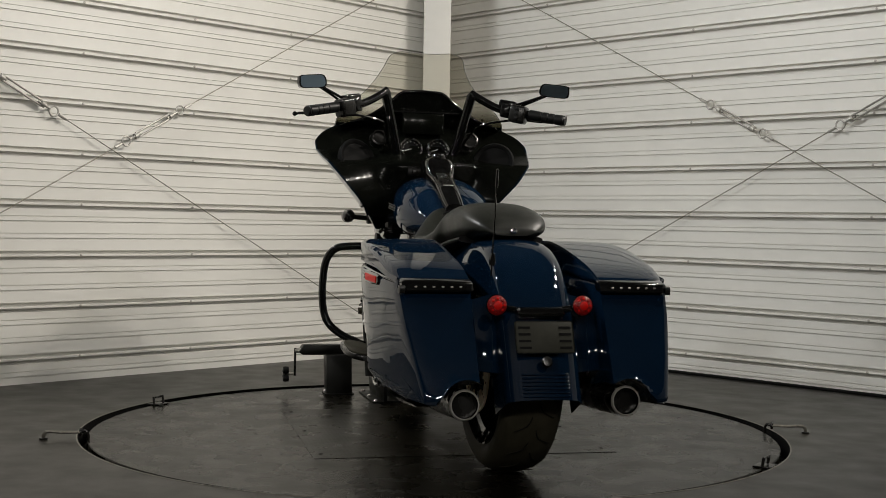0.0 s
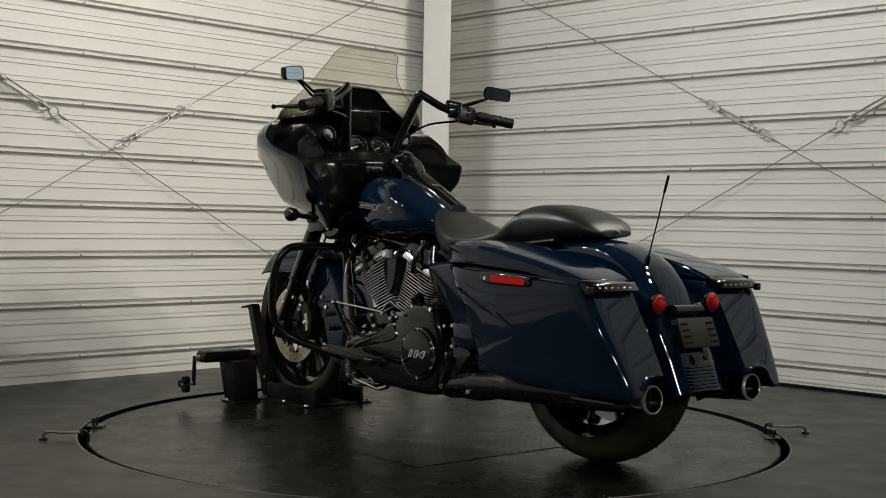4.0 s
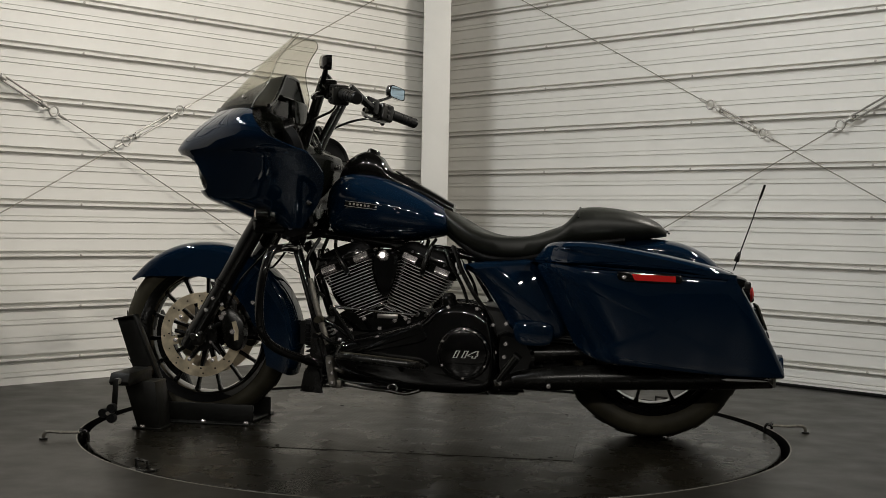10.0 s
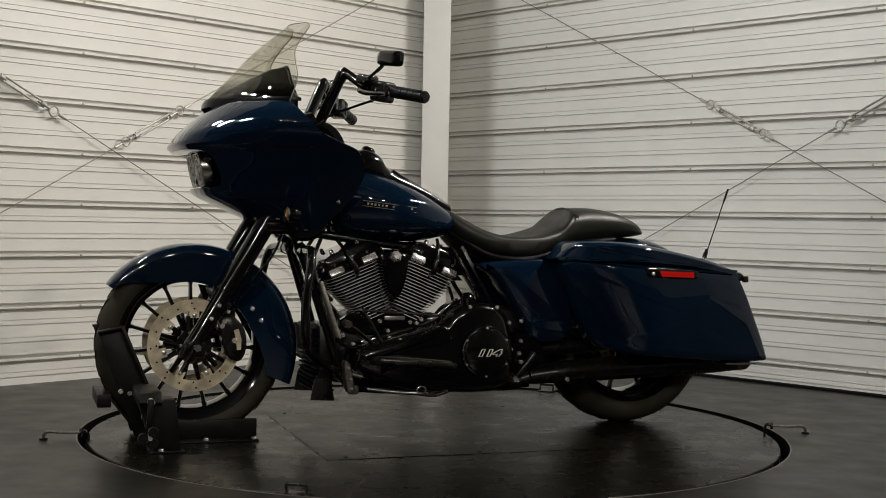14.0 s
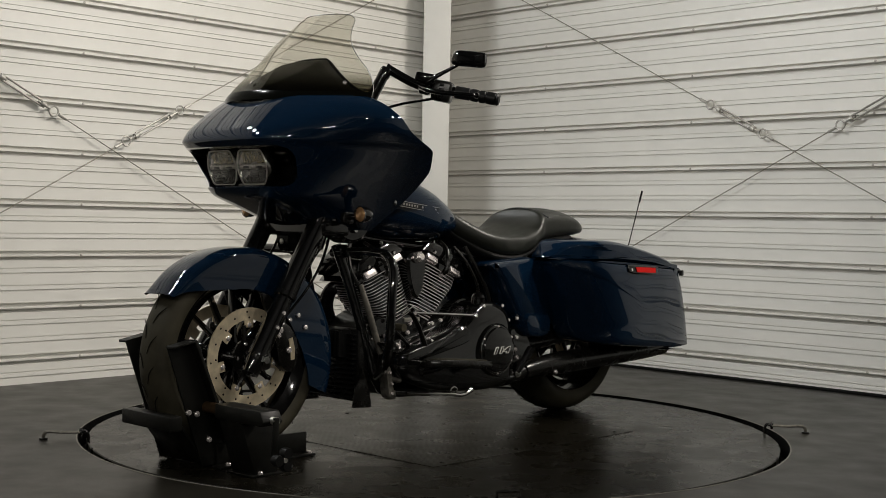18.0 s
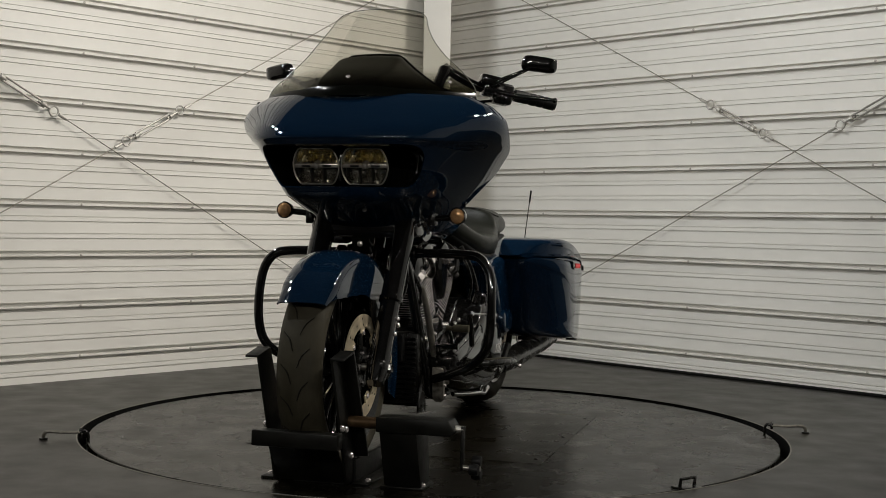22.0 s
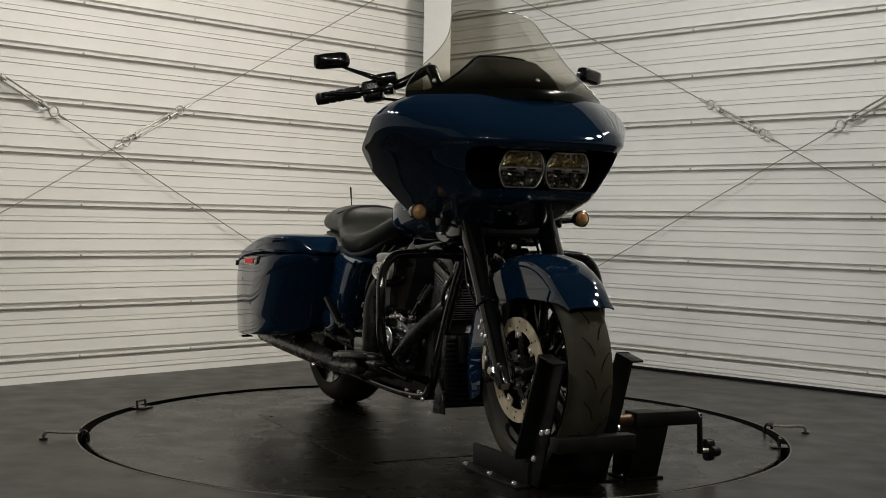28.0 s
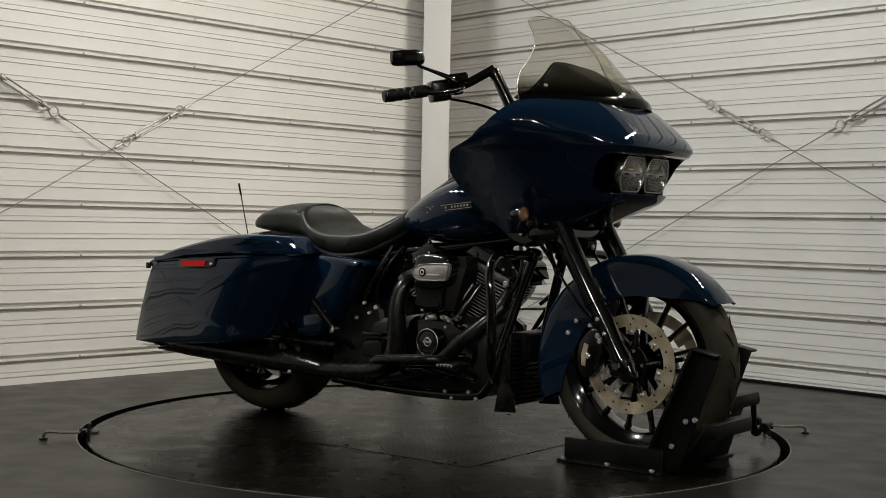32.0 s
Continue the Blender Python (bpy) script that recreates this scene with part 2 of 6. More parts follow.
def pillow(poly, ys, insets, k=4, dome=False):
    """Outline in x, z lofted over y with an inset at each step: a rounded moulded box."""
    pts = spline([(p[0], 0, p[1]) for p in poly], k, True)
    n = len(pts)
    c = sum(pts, Vector()) / n
    rings = []
    for y, s in zip(ys, insets):
        ring = []
        for i, p in enumerate(pts):
            t = (pts[(i + 1) % n] - pts[i - 1]).normalized()
            nrm = Vector((t.z, 0, -t.x))
            if nrm.dot(p - c) < 0:
                nrm = -nrm
            q = p - nrm * s
            ring.append(Vector((q.x, y, q.z)))
        rings.append(ring)
    if dome:
        mid = sum(rings[-1], Vector()) / n
        rings += [[mid + (p - mid) * f for p in rings[-1]] for f in (0.86, 0.68, 0.45, 0.2, 0.02)]
    bm = bmesh.new()
    loft(bm, rings)
    return bm


def flip(bm):
    for v in bm.verts:
        v.co.y = -v.co.y
    bmesh.ops.reverse_faces(bm, faces=bm.faces)
    return bm


def turned(bm, m):
    bm.transform(m)
    return bm


def both(name, make, material, parent, label=""):
    """One part on each side of the machine."""
    left = part(name, make(), material, parent, label)
    right = part(name, flip(make()), material, parent, label)
    return left, right


def empty(name, label, category, group="", kind=""):
    ob = new(name)
    ob.empty_display_size = 0.2
    return tagged(ob, label, category, group, kind)


def stud(r=0.006, h=0.006):
    return lathe([(0, 0), (r, 0), (r, h * 0.6), (r * 0.7, h), (0, h)], axis=(0, 0, 1), seg=10)


def put(ob, place, normal):
    """Set a stud that points along z onto a surface."""
    ob.matrix_basis = Matrix.Translation(place) @ Vector(normal).to_track_quat("Z", "Y").to_matrix().to_4x4()
    return ob


def studs(parent, places, normal, r=0.006, h=0.006, material=None, name="bolt", label=""):
    first = part(name, stud(r, h), material or POLISH, parent, label)
    put(first, places[0], normal)
    for p in places[1:]:
        put(again(first, parent, Matrix()), p, normal)
    return first
# ---- the room ----
def wall_frame(px, py, deg):
    """Wall space: u along the wall, v out of it into the room, z up."""
    return Matrix.Translation((px, py, 0)) @ Matrix.Rotation(radians(deg), 4, "Z")


# both walls meet in the far corner; v < 0 is towards the camera
LEFT = wall_frame(-1.26, 1.54, 46.4)
RIGHT = wall_frame(1.60, 1.49, 133.7)


def sheet(z0, pitch, count, u0, u1, sign, top):
    """A ribbed metal sheet: tall ribs with two pencil ribs between, standing proud of the wall."""
    prof = [(z0 - 0.023, 0.0)]
    # narrow slots are added along every rib so its edges show dark shade lines
    for k in range(count):
        z = z0 + k * pitch
        prof += [(z - 0.0205, 0.0), (z - 0.020, -0.023), (z - 0.007, -0.023), (z - 0.004, 0.009), (z + 0.004, 0.009), (z + 0.005, -0.023), (z + 0.018, -0.023), (z + 0.0205, 0.0)]
        for f in (1 / 3, 2 / 3):
            c = z + 0.010 + f * pitch
            prof += [(c - 0.0140, 0.0), (c - 0.0135, -0.004), (c - 0.0100, -0.004), (c - 0.0085, 0.003), (c + 0.0090, 0.003), (c + 0.0095, -0.0055), (c + 0.0125, -0.0055), (c + 0.0130, 0.0)]
    prof.append((top, 0.0))
    prof = [p for i, p in enumerate(prof) if p[0] <= top]
    bm = bmesh.new()
    rows = []
    for u in (u0, u1):
        rows.append([bm.verts.new((u, sign * v, z)) for z, v in prof] + [bm.verts.new((u, -sign * 0.030, z)) for z, v in reversed(prof)])
    n = len(rows[0])
    for i in range(n):
        j = (i + 1) % n
        bm.faces.new((rows[0][i], rows[0][j], rows[1][j], rows[1][i]))
    return bm


def ribbed_wall(name, m, z0, pitch, u0, u1, sign, screw_u, label):
    """A wall of sheets, each four ribs high, on a plain backing wall."""
    bm = box(u0, u1, min(-sign * 0.031, -sign * 0.15), max(-sign * 0.031, -sign * 0.15), -0.05, CEIL, bev=0)
    w = part(name, bm, WALL, None, smooth=False)
    w.matrix_world = m
    tagged(w, label, "wall", kind="structure")
    z, first = z0 - 2 * pitch, True
    screw = None
    while z < CEIL - 0.1:
        top = min(z + 4 * pitch - 0.0235, CEIL)
        count = max(1, min(4, int((top - z) / pitch) + 1))
        bm = sheet(z, pitch, count, u0, u1, sign, top)
        if first:
            bmesh.ops.bisect_plane(bm, geom=bm.verts[:] + bm.edges[:] + bm.faces[:], plane_co=(0, 0, 0.002), plane_no=(0, 0, 1), clear_inner=True)
            first = False
        s = part("panel", bm, WALL, w, "white ribbed metal wall sheet", smooth=False)
        for k in range(count):
            zz = z + k * pitch + 0.0005
            if not 0.05 < zz < 2.3:
                continue
            for u in screw_u:
                if screw is None:
                    screw = part("screw", lathe([(0, 0), (0.0062, 0), (0.0062, 0.002), (0.0040, 0.003), (0.0040, 0.006), (0, 0.0065)], axis=(0, sign, 0), seg=8), SCREW, s)
                    screw.location = (u, sign * 0.009, zz)
                else:
                    again(screw, s, Matrix.Translation((u, sign * 0.009, zz)))
        z += 4 * pitch
    return w


ribbed_wall("wall_left", LEFT, 0.115, 0.2266, -6.5, 1.86, -1, [-0.51 + 0.6 * i for i in range(-1, 4)], "white ribbed metal wall with exposed screws")
ribbed_wall("wall_right", RIGHT, 0.108, 0.2325, -6.5, 2.37, 1, [0.48 + 0.98 * i for i in range(-2, 2)], "white ribbed metal wall with exposed screws")

# plain unseen walls, added to close the hall behind the camera and bounce fill
for nm, x0, x1, y0, y1 in (("wall_back", -6.2, 6.2, -9.2, -9.05), ("wall_side_west", -6.2, -6.05, -9.05, 2.5), ("wall_side_east", 6.05, 6.2, -9.05, 2.5)):
    tagged(part(nm, box(x0, x1, y0, y1, -0.05, CEIL, bev=0), HALL, None, smooth=False), "unseen plain grey hall wall that bounces fill light", "wall", kind="structure")
tagged(part("ceiling", box(-6.2, 6.2, -9.2, 3.6, CEIL, CEIL + 0.12, bev=0), ROOF, None, smooth=False), "dark unlit roof", "ceiling", kind="structure")

# floor with the round pit of the turntable
RT = 1.238
FLOOR_Z = 0.006


def ring_plate(r0, r1, z0, z1, seg=128):
    return lathe([(r0, z0), (r1, z0), (r1, z1), (r0, z1)], axis=(0, 0, 1), seg=seg, close=True)


bm = bmesh.new()
n = 128
inner = [bm.verts.new((RT * math.cos(2 * math.pi * i / n), RT * math.sin(2 * math.pi * i / n), FLOOR_Z)) for i in range(n)]
outer = []
for v in inner:
    s = 9.3 / max(abs(v.co.x), abs(v.co.y))
    outer.append(bm.verts.new((v.co.x * s, v.co.y * s, FLOOR_Z)))
for i in range(n):
    j = (i + 1) % n
    bm.faces.new((inner[i], inner[j], outer[j], outer[i]))
tagged(part("floor", bm, FLOOR, None, ang=30), "dark grey rubber hall floor, dusty", "floor", kind="structure")
tagged(part("pit", lathe([(0, -0.06), (RT + 0.02, -0.06), (RT + 0.02, -0.08), (0, -0.08)], axis=(0, 0, 1), seg=96), DARK, None), "dark pit under the turntable", "floor", kind="structure")
# cut edge of the floor above the deck, its shade put in as near-black
tagged(part("pit_edge", ring_plate(RT, RT + 0.006, -0.06, FLOOR_Z - 0.0005), DARK, None), "cut edge of the floor round the turntable pit, shaded black", "edging", kind="structure")
tagged(part("pit_trim", ring_plate(RT + 0.0005, RT + 0.005, FLOOR_Z, FLOOR_Z + 0.0012), STRAND, None), "thin dull metal trim round the turntable pit", "trim", kind="structure")
# dark joint along the foot of the right wall
tr = part("baseboard", box(-6.5, 2.0, 0.0, 0.03, 0.0, 0.018, bev=0.003), DARK, None)
tr.matrix_world = RIGHT
tagged(tr, "dark strip along the foot of the wall", "baseboard", kind="structure")

# plain return that closes the corner behind the column
tagged(part("wall_corner", prism([(0.02, 2.90), (0.0, 3.25), (-0.14, 3.25), (-0.14, 2.86)], 0.0, CEIL, 0, plane="xy"), WALL, None, smooth=False), "plain white metal return in the corner behind the column", "wall", kind="structure")

# steel column in the corner
col = empty("column", "white painted steel column in the corner of the walls", "column", kind="structure")
part("post", box(-0.101, 0.050, 2.55, 2.72, 0, CEIL, bev=0.005), COLUMN, col)
part("base_plate", box(-0.14, 0.09, 2.50, 2.76, 0, 0.014, bev=0.002), COLUMN, col)


# ---- bracing cables ----
def cable(name, m, sign, a, b, buckle, label):
    """A steel cable across a wall from a to b (u, z), with a turnbuckle between two eyes at the share buckle of its length."""
    ob = empty(name, label, "cable", "bracing cables on the walls")
    ob.matrix_world = m
    off = sign * 0.032
    A, B = Vector((a[0], off, a[1])), Vector((b[0], off, b[1]))
    d = (B - A).normalized()
    L = (B - A).length
    p0, p1 = A + d * (buckle * L - 0.20), A + d * (buckle * L + 0.20)
    part("strand", tube([A, p0], 0.0024, 8, smooth=False), STRAND, ob)
    part("strand", tube([p1, B], 0.0024, 8, smooth=False), STRAND, ob)
    side = d.cross(Vector((0, 1, 0))).normalized()
    mid = A + d * buckle * L
    for s in (-1, 1):
        e = mid + d * s * 0.168
        ring = [e + 0.022 * (d * math.cos(t) + side * math.sin(t)) for t in np.linspace(0, 2 * math.pi, 17)]
        part("eye", tube(ring, 0.0042, 8, smooth=False), BUCKLE, ob)
        part("shank", tube([mid + d * s * 0.146, mid + d * s * 0.085], 0.0055, 8, smooth=False), BUCKLE, ob)
        part("clamp", tube([mid + d * s * 0.195, mid + d * s * 0.235], 0.007, 8, smooth=False), BUCKLE, ob)
        part("rail", tube([mid + side * s * 0.011 + d * -0.105, mid + side * s * 0.011 + d * 0.105], 0.005, 8, smooth=False), BUCKLE, ob)
        part("collar", tube([mid + d * s * 0.098, mid + d * s * 0.118], 0.014, 10, smooth=False), BUCKLE, ob)
    return ob


cable("bracing_cable", LEFT, -1, (-2.2, 0.033), (1.99, 2.367), 0.489, "thin steel bracing cable with a turnbuckle on the wall")
cable("bracing_cable", LEFT, -1, (-2.4, 2.099), (1.60, 0.028), 0.396, "thin steel bracing cable with a turnbuckle on the wall")
cable("bracing_cable", RIGHT, 1, (2.0, 2.199), (-2.1, 0.089), 0.438, "thin steel bracing cable with a turnbuckle on the wall")
cable("bracing_cable", RIGHT, 1, (1.99, 0.055), (-1.9, 1.996), 0.640, "thin steel bracing cable with a turnbuckle on the wall")

# small lamps hung in a row under the roof behind the camera
for tx, ty in ROW:
    f = empty("ceiling_light", "small white lamp hung under the dark roof", "ceiling light", "ceiling lights")
    f.matrix_world = look((tx, ty, 2.75), (tx * 0.3, 1.5, 1.0))
    part("housing", box(-0.17, 0.17, -0.07, 0.07, 0.004, 0.06, bev=0.01), COLUMN, f)
    p = part("hanger", tube([(tx, ty - 0.04, 2.78), (tx, ty - 0.04, CEIL)], 0.008, 8, smooth=False), SATIN, f)
    p.matrix_parent_inverse = f.matrix_world.inverted()

for tx, ty, tz, watts, tone in SIDE:
    f = empty("ceiling_light", "small white spot lamp hung beside the turntable", "ceiling light", "ceiling lights")
    f.matrix_world = look((tx, ty, tz), (tx * -0.8, ty + 0.95, 0.2))
    part("housing", box(-0.075, 0.075, -0.055, 0.055, 0.004, 0.14, bev=0.012), SATIN, f)
    top = f.matrix_world @ Vector((0, 0, 0.13))
    p = part("hanger", tube([top, (top.x, top.y, CEIL)], 0.008, 8, smooth=False), SATIN, f)
    p.matrix_parent_inverse = f.matrix_world.inverted()
# ---- the motorcycle: x forward from the rear axle, y to its left, z up ----
bike = empty("motorcycle", "glossy dark blue touring motorcycle with hard saddlebags in a wheel chock", "motorcycle")
FA = Vector((1.635, 0, 0.317))
RA = Vector((0.0, 0, 0.325))


# wheels
def wheel(name, c, radius, width, rim_r, spokes, phase, label):
    w = part(name, lathe([(rim_r - 0.030, -width * 0.30), (rim_r - 0.012, -width * 0.40), (rim_r + 0.004, -width * 0.46), (rim_r + 0.006, -width * 0.42),
                          (rim_r - 0.006, -width * 0.34), (rim_r - 0.022, -0.02), (rim_r - 0.022, 0.02), (rim_r - 0.006, width * 0.34), (rim_r + 0.006, width * 0.42),
                          (rim_r + 0.004, width * 0.46), (rim_r - 0.012, width * 0.40), (rim_r - 0.030, width * 0.30), (rim_r - 0.034, 0.02), (rim_r - 0.034, -0.02)],
                         c, seg=72, close=True), BLACK, bike, label)
    h = width / 2
    d = radius - rim_r
    side = [(rim_r - 0.002, h * 0.78), (rim_r + d * 0.12, h * 0.90), (rim_r + d * 0.35, h * 1.0), (rim_r + d * 0.55, h * 0.98), (rim_r + d * 0.74, h * 0.86),
            (rim_r + d * 0.88, h * 0.64), (rim_r + d * 0.97, h * 0.34), (radius, 0.0)]
    prof = side + [(r, -a) for r, a in reversed(side[:-1])]
    part("tyre", lathe(prof, c, seg=96, close=True), RUBBER, w, "black treaded road tyre")
    # tread grooves: slanted strips on the crown, their shade put in as darker rubber
    for s in (-1, 1):
        path = [(radius + 0.0004 - 1.1 * (y / h) ** 2 * d * 0.16, s * y, x) for y, x in ((0.008, -0.02), (0.020, 0.012), (h * 0.62, 0.034))]
        groove = part("tread_groove", tube(path, [0.0012, 0.0022, 0.0012], 6, 3), GROOVE, w)
        for i in range(22):
            g = groove if i == 0 else again(groove, w, Matrix())
            g.matrix_basis = Matrix.Translation(c) @ Matrix.Rotation(2 * math.pi * (i + (0.5 if s > 0 else 0)) / 22, 4, "Y")
    part("hub", lathe([(0.0, -0.075), (0.034, -0.075), (0.040, -0.045), (0.030, -0.03), (0.030, 0.03), (0.040, 0.045), (0.034, 0.075), (0, 0.075)], c, seg=32), SATIN, w)
    spoke = None
    for i in range(spokes):
        if spoke is None:
            bm = bmesh.new()
            rings = []
            for r, a, b in ((0.028, 0.010, 0.022), (0.07, 0.0085, 0.018), (rim_r * 0.6, 0.0065, 0.014), (rim_r - 0.045, 0.006, 0.013), (rim_r - 0.028, 0.011, 0.018)):
                rings.append([(r, b * sy, a * sx) for sx, sy in ((-1, -0.6), (-0.6, -1), (0.6, -1), (1, -0.6), (1, 0.6), (0.6, 1), (-0.6, 1), (-1, 0.6))])
            loft(bm, rings)
            spoke = part("spoke", bm, BLACK, w)
        else:
            spoke = again(spoke, w, Matrix())
        spoke.matrix_basis = Matrix.Translation(c) @ Matrix.Rotation(2 * math.pi * (i + phase) / spokes, 4, "Y")
    return w


front_wheel = wheel("front_wheel", FA, 0.318, 0.132, 0.247, 15, 0.3, "black cast front wheel with thin spokes")
rear_wheel = wheel("rear_wheel", RA, 0.325, 0.180, 0.236, 10, 0.1, "black cast rear wheel")


# brake discs with their bolts and holes
def brake_disc(c, y, r, sign):
    bm = lathe([(r * 0.755, -0.0025), (r, -0.0025), (r, 0.0025), (r * 0.755, 0.0025)], c + Vector((0, y, 0)), seg=64, close=True)
    for i in range(7):
        a = 2 * math.pi * i / 7
        tab = box(-0.016, 0.016, -0.0022, 0.0022, r * 0.60, r * 0.76, bev=0)
        join(bm, turned(tab, Matrix.Translation(c + Vector((0, y, 0))) @ Matrix.Rotation(a, 4, "Y")))
    disc = part("brake_disc", bm, DISC, bike, "worn steel brake disc")
    carrier = part("disc_carrier", lathe([(0.024, -0.004), (0.060, -0.004), (0.060, 0.004), (0.024, 0.004)], c + Vector((0, y, 0)), seg=32, close=True), SATIN, disc)
    n = Vector((0, sign, 0))
    studs(disc, [c + Vector((r * 0.655 * math.cos(2 * math.pi * i / 7 + math.pi / 2), y + sign * 0.003, r * 0.655 * math.sin(2 * math.pi * i / 7 + math.pi / 2))) for i in range(7)], n, 0.008, 0.004)
    studs(disc, [c + Vector((0.045 * math.cos(2 * math.pi * i / 5), y + sign * 0.004, 0.045 * math.sin(2 * math.pi * i / 5))) for i in range(5)], n, 0.006, 0.005)
    # drilled holes: flat near-black discs carry the shade inside them
    studs(disc, [c + Vector((r * f * math.cos(2 * math.pi * i / 24 + o), y + sign * 0.0027, r * f * math.sin(2 * math.pi * i / 24 + o))) for i in range(24) for f, o in (((0.80, 0.0), (0.86, 0.1), (0.92, 0.2))[i % 3],)],
          n, 0.0033, 0.0006, DARK, "drill_hole")
    for i in range(5):
        a = 2 * math.pi * i / 5
        bm = tube([c + Vector((0.05 * math.cos(a), y, 0.05 * math.sin(a))), c + Vector((r * 0.66 * math.cos(a + 0.12), y, r * 0.66 * math.sin(a + 0.12)))], [0.010, 0.007], 8, smooth=False)
        part("carrier_arm", bm, SATIN, disc)
    return disc


for s in (1, -1):
    brake_disc(FA, s * 0.082, 0.155, s)
brake_disc(RA, 0.095, 0.146, 1)

# axle and its nuts
part("front_axle", tube([FA + Vector((0, -0.165, 0)), FA + Vector((0, 0.165, 0))], 0.011, 12, smooth=False), STEEL, bike)
for s in (1, -1):
    part("axle_nut", lathe([(0, 0), (0.017, 0), (0.017, 0.012), (0.012, 0.018), (0, 0.018)], FA + Vector((0, s * 0.158, 0)), (0, s, 0), 6), CHROME, bike)


# front forks: 30 degrees of rake, from the axle up under the fairing
RAKE = Vector((-0.50, 0, 0.866))
for s in (1, -1):
    foot = FA + Vector((0.018, s * 0.135, -0.012))
    leg = part("fork_leg", tube([foot - RAKE * 0.035, foot + RAKE * 0.02, foot + RAKE * 0.10, foot + RAKE * 0.235], [0.027, 0.034, 0.031, 0.030], 20, 4), BLACK, bike, "gloss black fork lower leg")
    part("fork_cover", tube([foot + RAKE * 0.235, foot + RAKE * 0.56], 0.033, 20, smooth=False), BLACK, bike, "gloss black fork cover")
    part("fork_collar", lathe([(0.031, 0), (0.036, 0.004), (0.036, 0.018), (0.031, 0.022)], foot + RAKE * 0.225, RAKE, 20, close=True), BLACK, bike)
    part("axle_clamp", box(1.605, 1.672, s * 0.135 - 0.03, s * 0.135 + 0.03, 0.283, 0.345, bev=0.014, seg=3), SATIN, bike)
    # caliper behind the leg
    cal = part("brake_caliper", pillow([(1.555, 0.40), (1.515, 0.42), (1.470, 0.37), (1.466, 0.30), (1.490, 0.265), (1.530, 0.285), (1.545, 0.33)],
                                       [s * y for y in (0.060, 0.064, 0.115, 0.120)], [0.006, 0, 0, 0.008], 3), SATIN, bike, "black brake caliper")
    part("caliper_window", prism([(1.492, 0.375), (1.482, 0.34), (1.483, 0.305), (1.497, 0.303), (1.500, 0.34), (1.508, 0.370)], s * 0.119, s * 0.1225, 0), DISC, cal)
    studs(cal, [(1.505, s * 0.120, 0.335), (1.54, s * 0.120, 0.40), (1.548, s * 0.120, 0.385)], (0, s, 0), 0.010, 0.006)
    studs(bike, [foot + RAKE * d + Vector((0.0, s * 0.031, 0)) for d in (0.125, 0.175)] + [foot + RAKE * 0.15 + Vector((-0.045, s * 0.022, 0))], (0, s, 0), 0.007, 0.006)
    # brake line down the leg
    part("brake_line", tube([foot + RAKE * 0.55 + Vector((-0.06, -s * 0.02, 0)), foot + RAKE * 0.38 + Vector((-0.085, 0, 0)), foot + RAKE * 0.26 + Vector((-0.06, s * 0.02, 0)), (1.53, s * 0.105, 0.42)], 0.0045, 8), BLACK, bike)
part("lower_yoke", box(1.30, 1.42, -0.175, 0.175, 0.695, 0.745, bev=0.014, seg=3), BLACK, bike)
part("yoke_cover", pillow([(1.435, 0.70), (1.44, 0.675), (1.425, 0.645), (1.40, 0.65), (1.38, 0.70)], [-0.032, -0.028, 0.028, 0.032], [0.01, 0, 0, 0.01], 3), DASH, bike)
studs(bike, [(1.442, 0.0, 0.675)], (1, 0, 0), 0.009, 0.005, STEEL)
studs(bike, [(1.37, 0.172, 0.745), (1.37, -0.172, 0.745)], (0.2, 0, 1), 0.012, 0.010, CHROME)


# front fender over the wheel
def fender_shell(c, a0, a1, n, outer, lower, half):
    bm = bmesh.new()
    rings = []
    for i in range(n + 1):
        a = radians(a0 + (a1 - a0) * i / n)
        R, low, hw = outer(math.degrees(a)), lower(math.degrees(a)), half(math.degrees(a))
        low = min(low, R - 0.012)
        crown = min(0.035, R - low)
        sec = []
        for j in range(25):
            t = -1 + 2 * j / 24
            if abs(t) > 0.5:
                f = (abs(t) - 0.5) / 0.5
                r = (R - crown) + (low - (R - crown)) * f
                y = math.copysign(hw, t)
            else:
                b = t / 0.5 * math.pi / 2
                y = hw * math.copysign(abs(math.sin(b)) ** 0.75, b)
                r = R - crown + crown * abs(math.cos(b)) ** 0.75
            sec.append(Vector((c.x + r * math.cos(a), y, c.z + r * math.sin(a))))
        rings.append(sec)
    loft(bm, rings, closed=False)
    return shell(bm, 0.004)


FD = [(30, 0.349), (36, 0.349), (60, 0.347), (90, 0.342), (130, 0.346), (170, 0.358), (203, 0.368)]
FL = [(30, 0.336), (36, 0.333), (42, 0.310), (50, 0.274), (60, 0.243), (75, 0.218), (95, 0.210), (118, 0.205), (140, 0.190), (165, 0.198), (185, 0.228), (203, 0.268)]
part("front_fender", fender_shell(FA, 35.5, 203, 44, lambda a: float(np.interp(a, *zip(*FD))), lambda a: float(np.interp(a, *zip(*FL))),
                                  lambda a: float(np.interp(a, [30, 50, 203], [0.070, 0.083, 0.083]))), PAINT, bike, "dark blue front fender")
for s in (1, -1):
    studs(bike, [(1.575, s * 0.086, 0.497), (1.44, s * 0.086, 0.44), (1.41, s * 0.086, 0.40)], (0, s, 0), 0.008, 0.005)
    part("fender_bracket", prism([(1.60, 0.515), (1.57, 0.51), (1.50, 0.44), (1.50, 0.40), (1.53, 0.40), (1.585, 0.47)], s * 0.086, s * 0.10, 0.003), SATIN, bike)

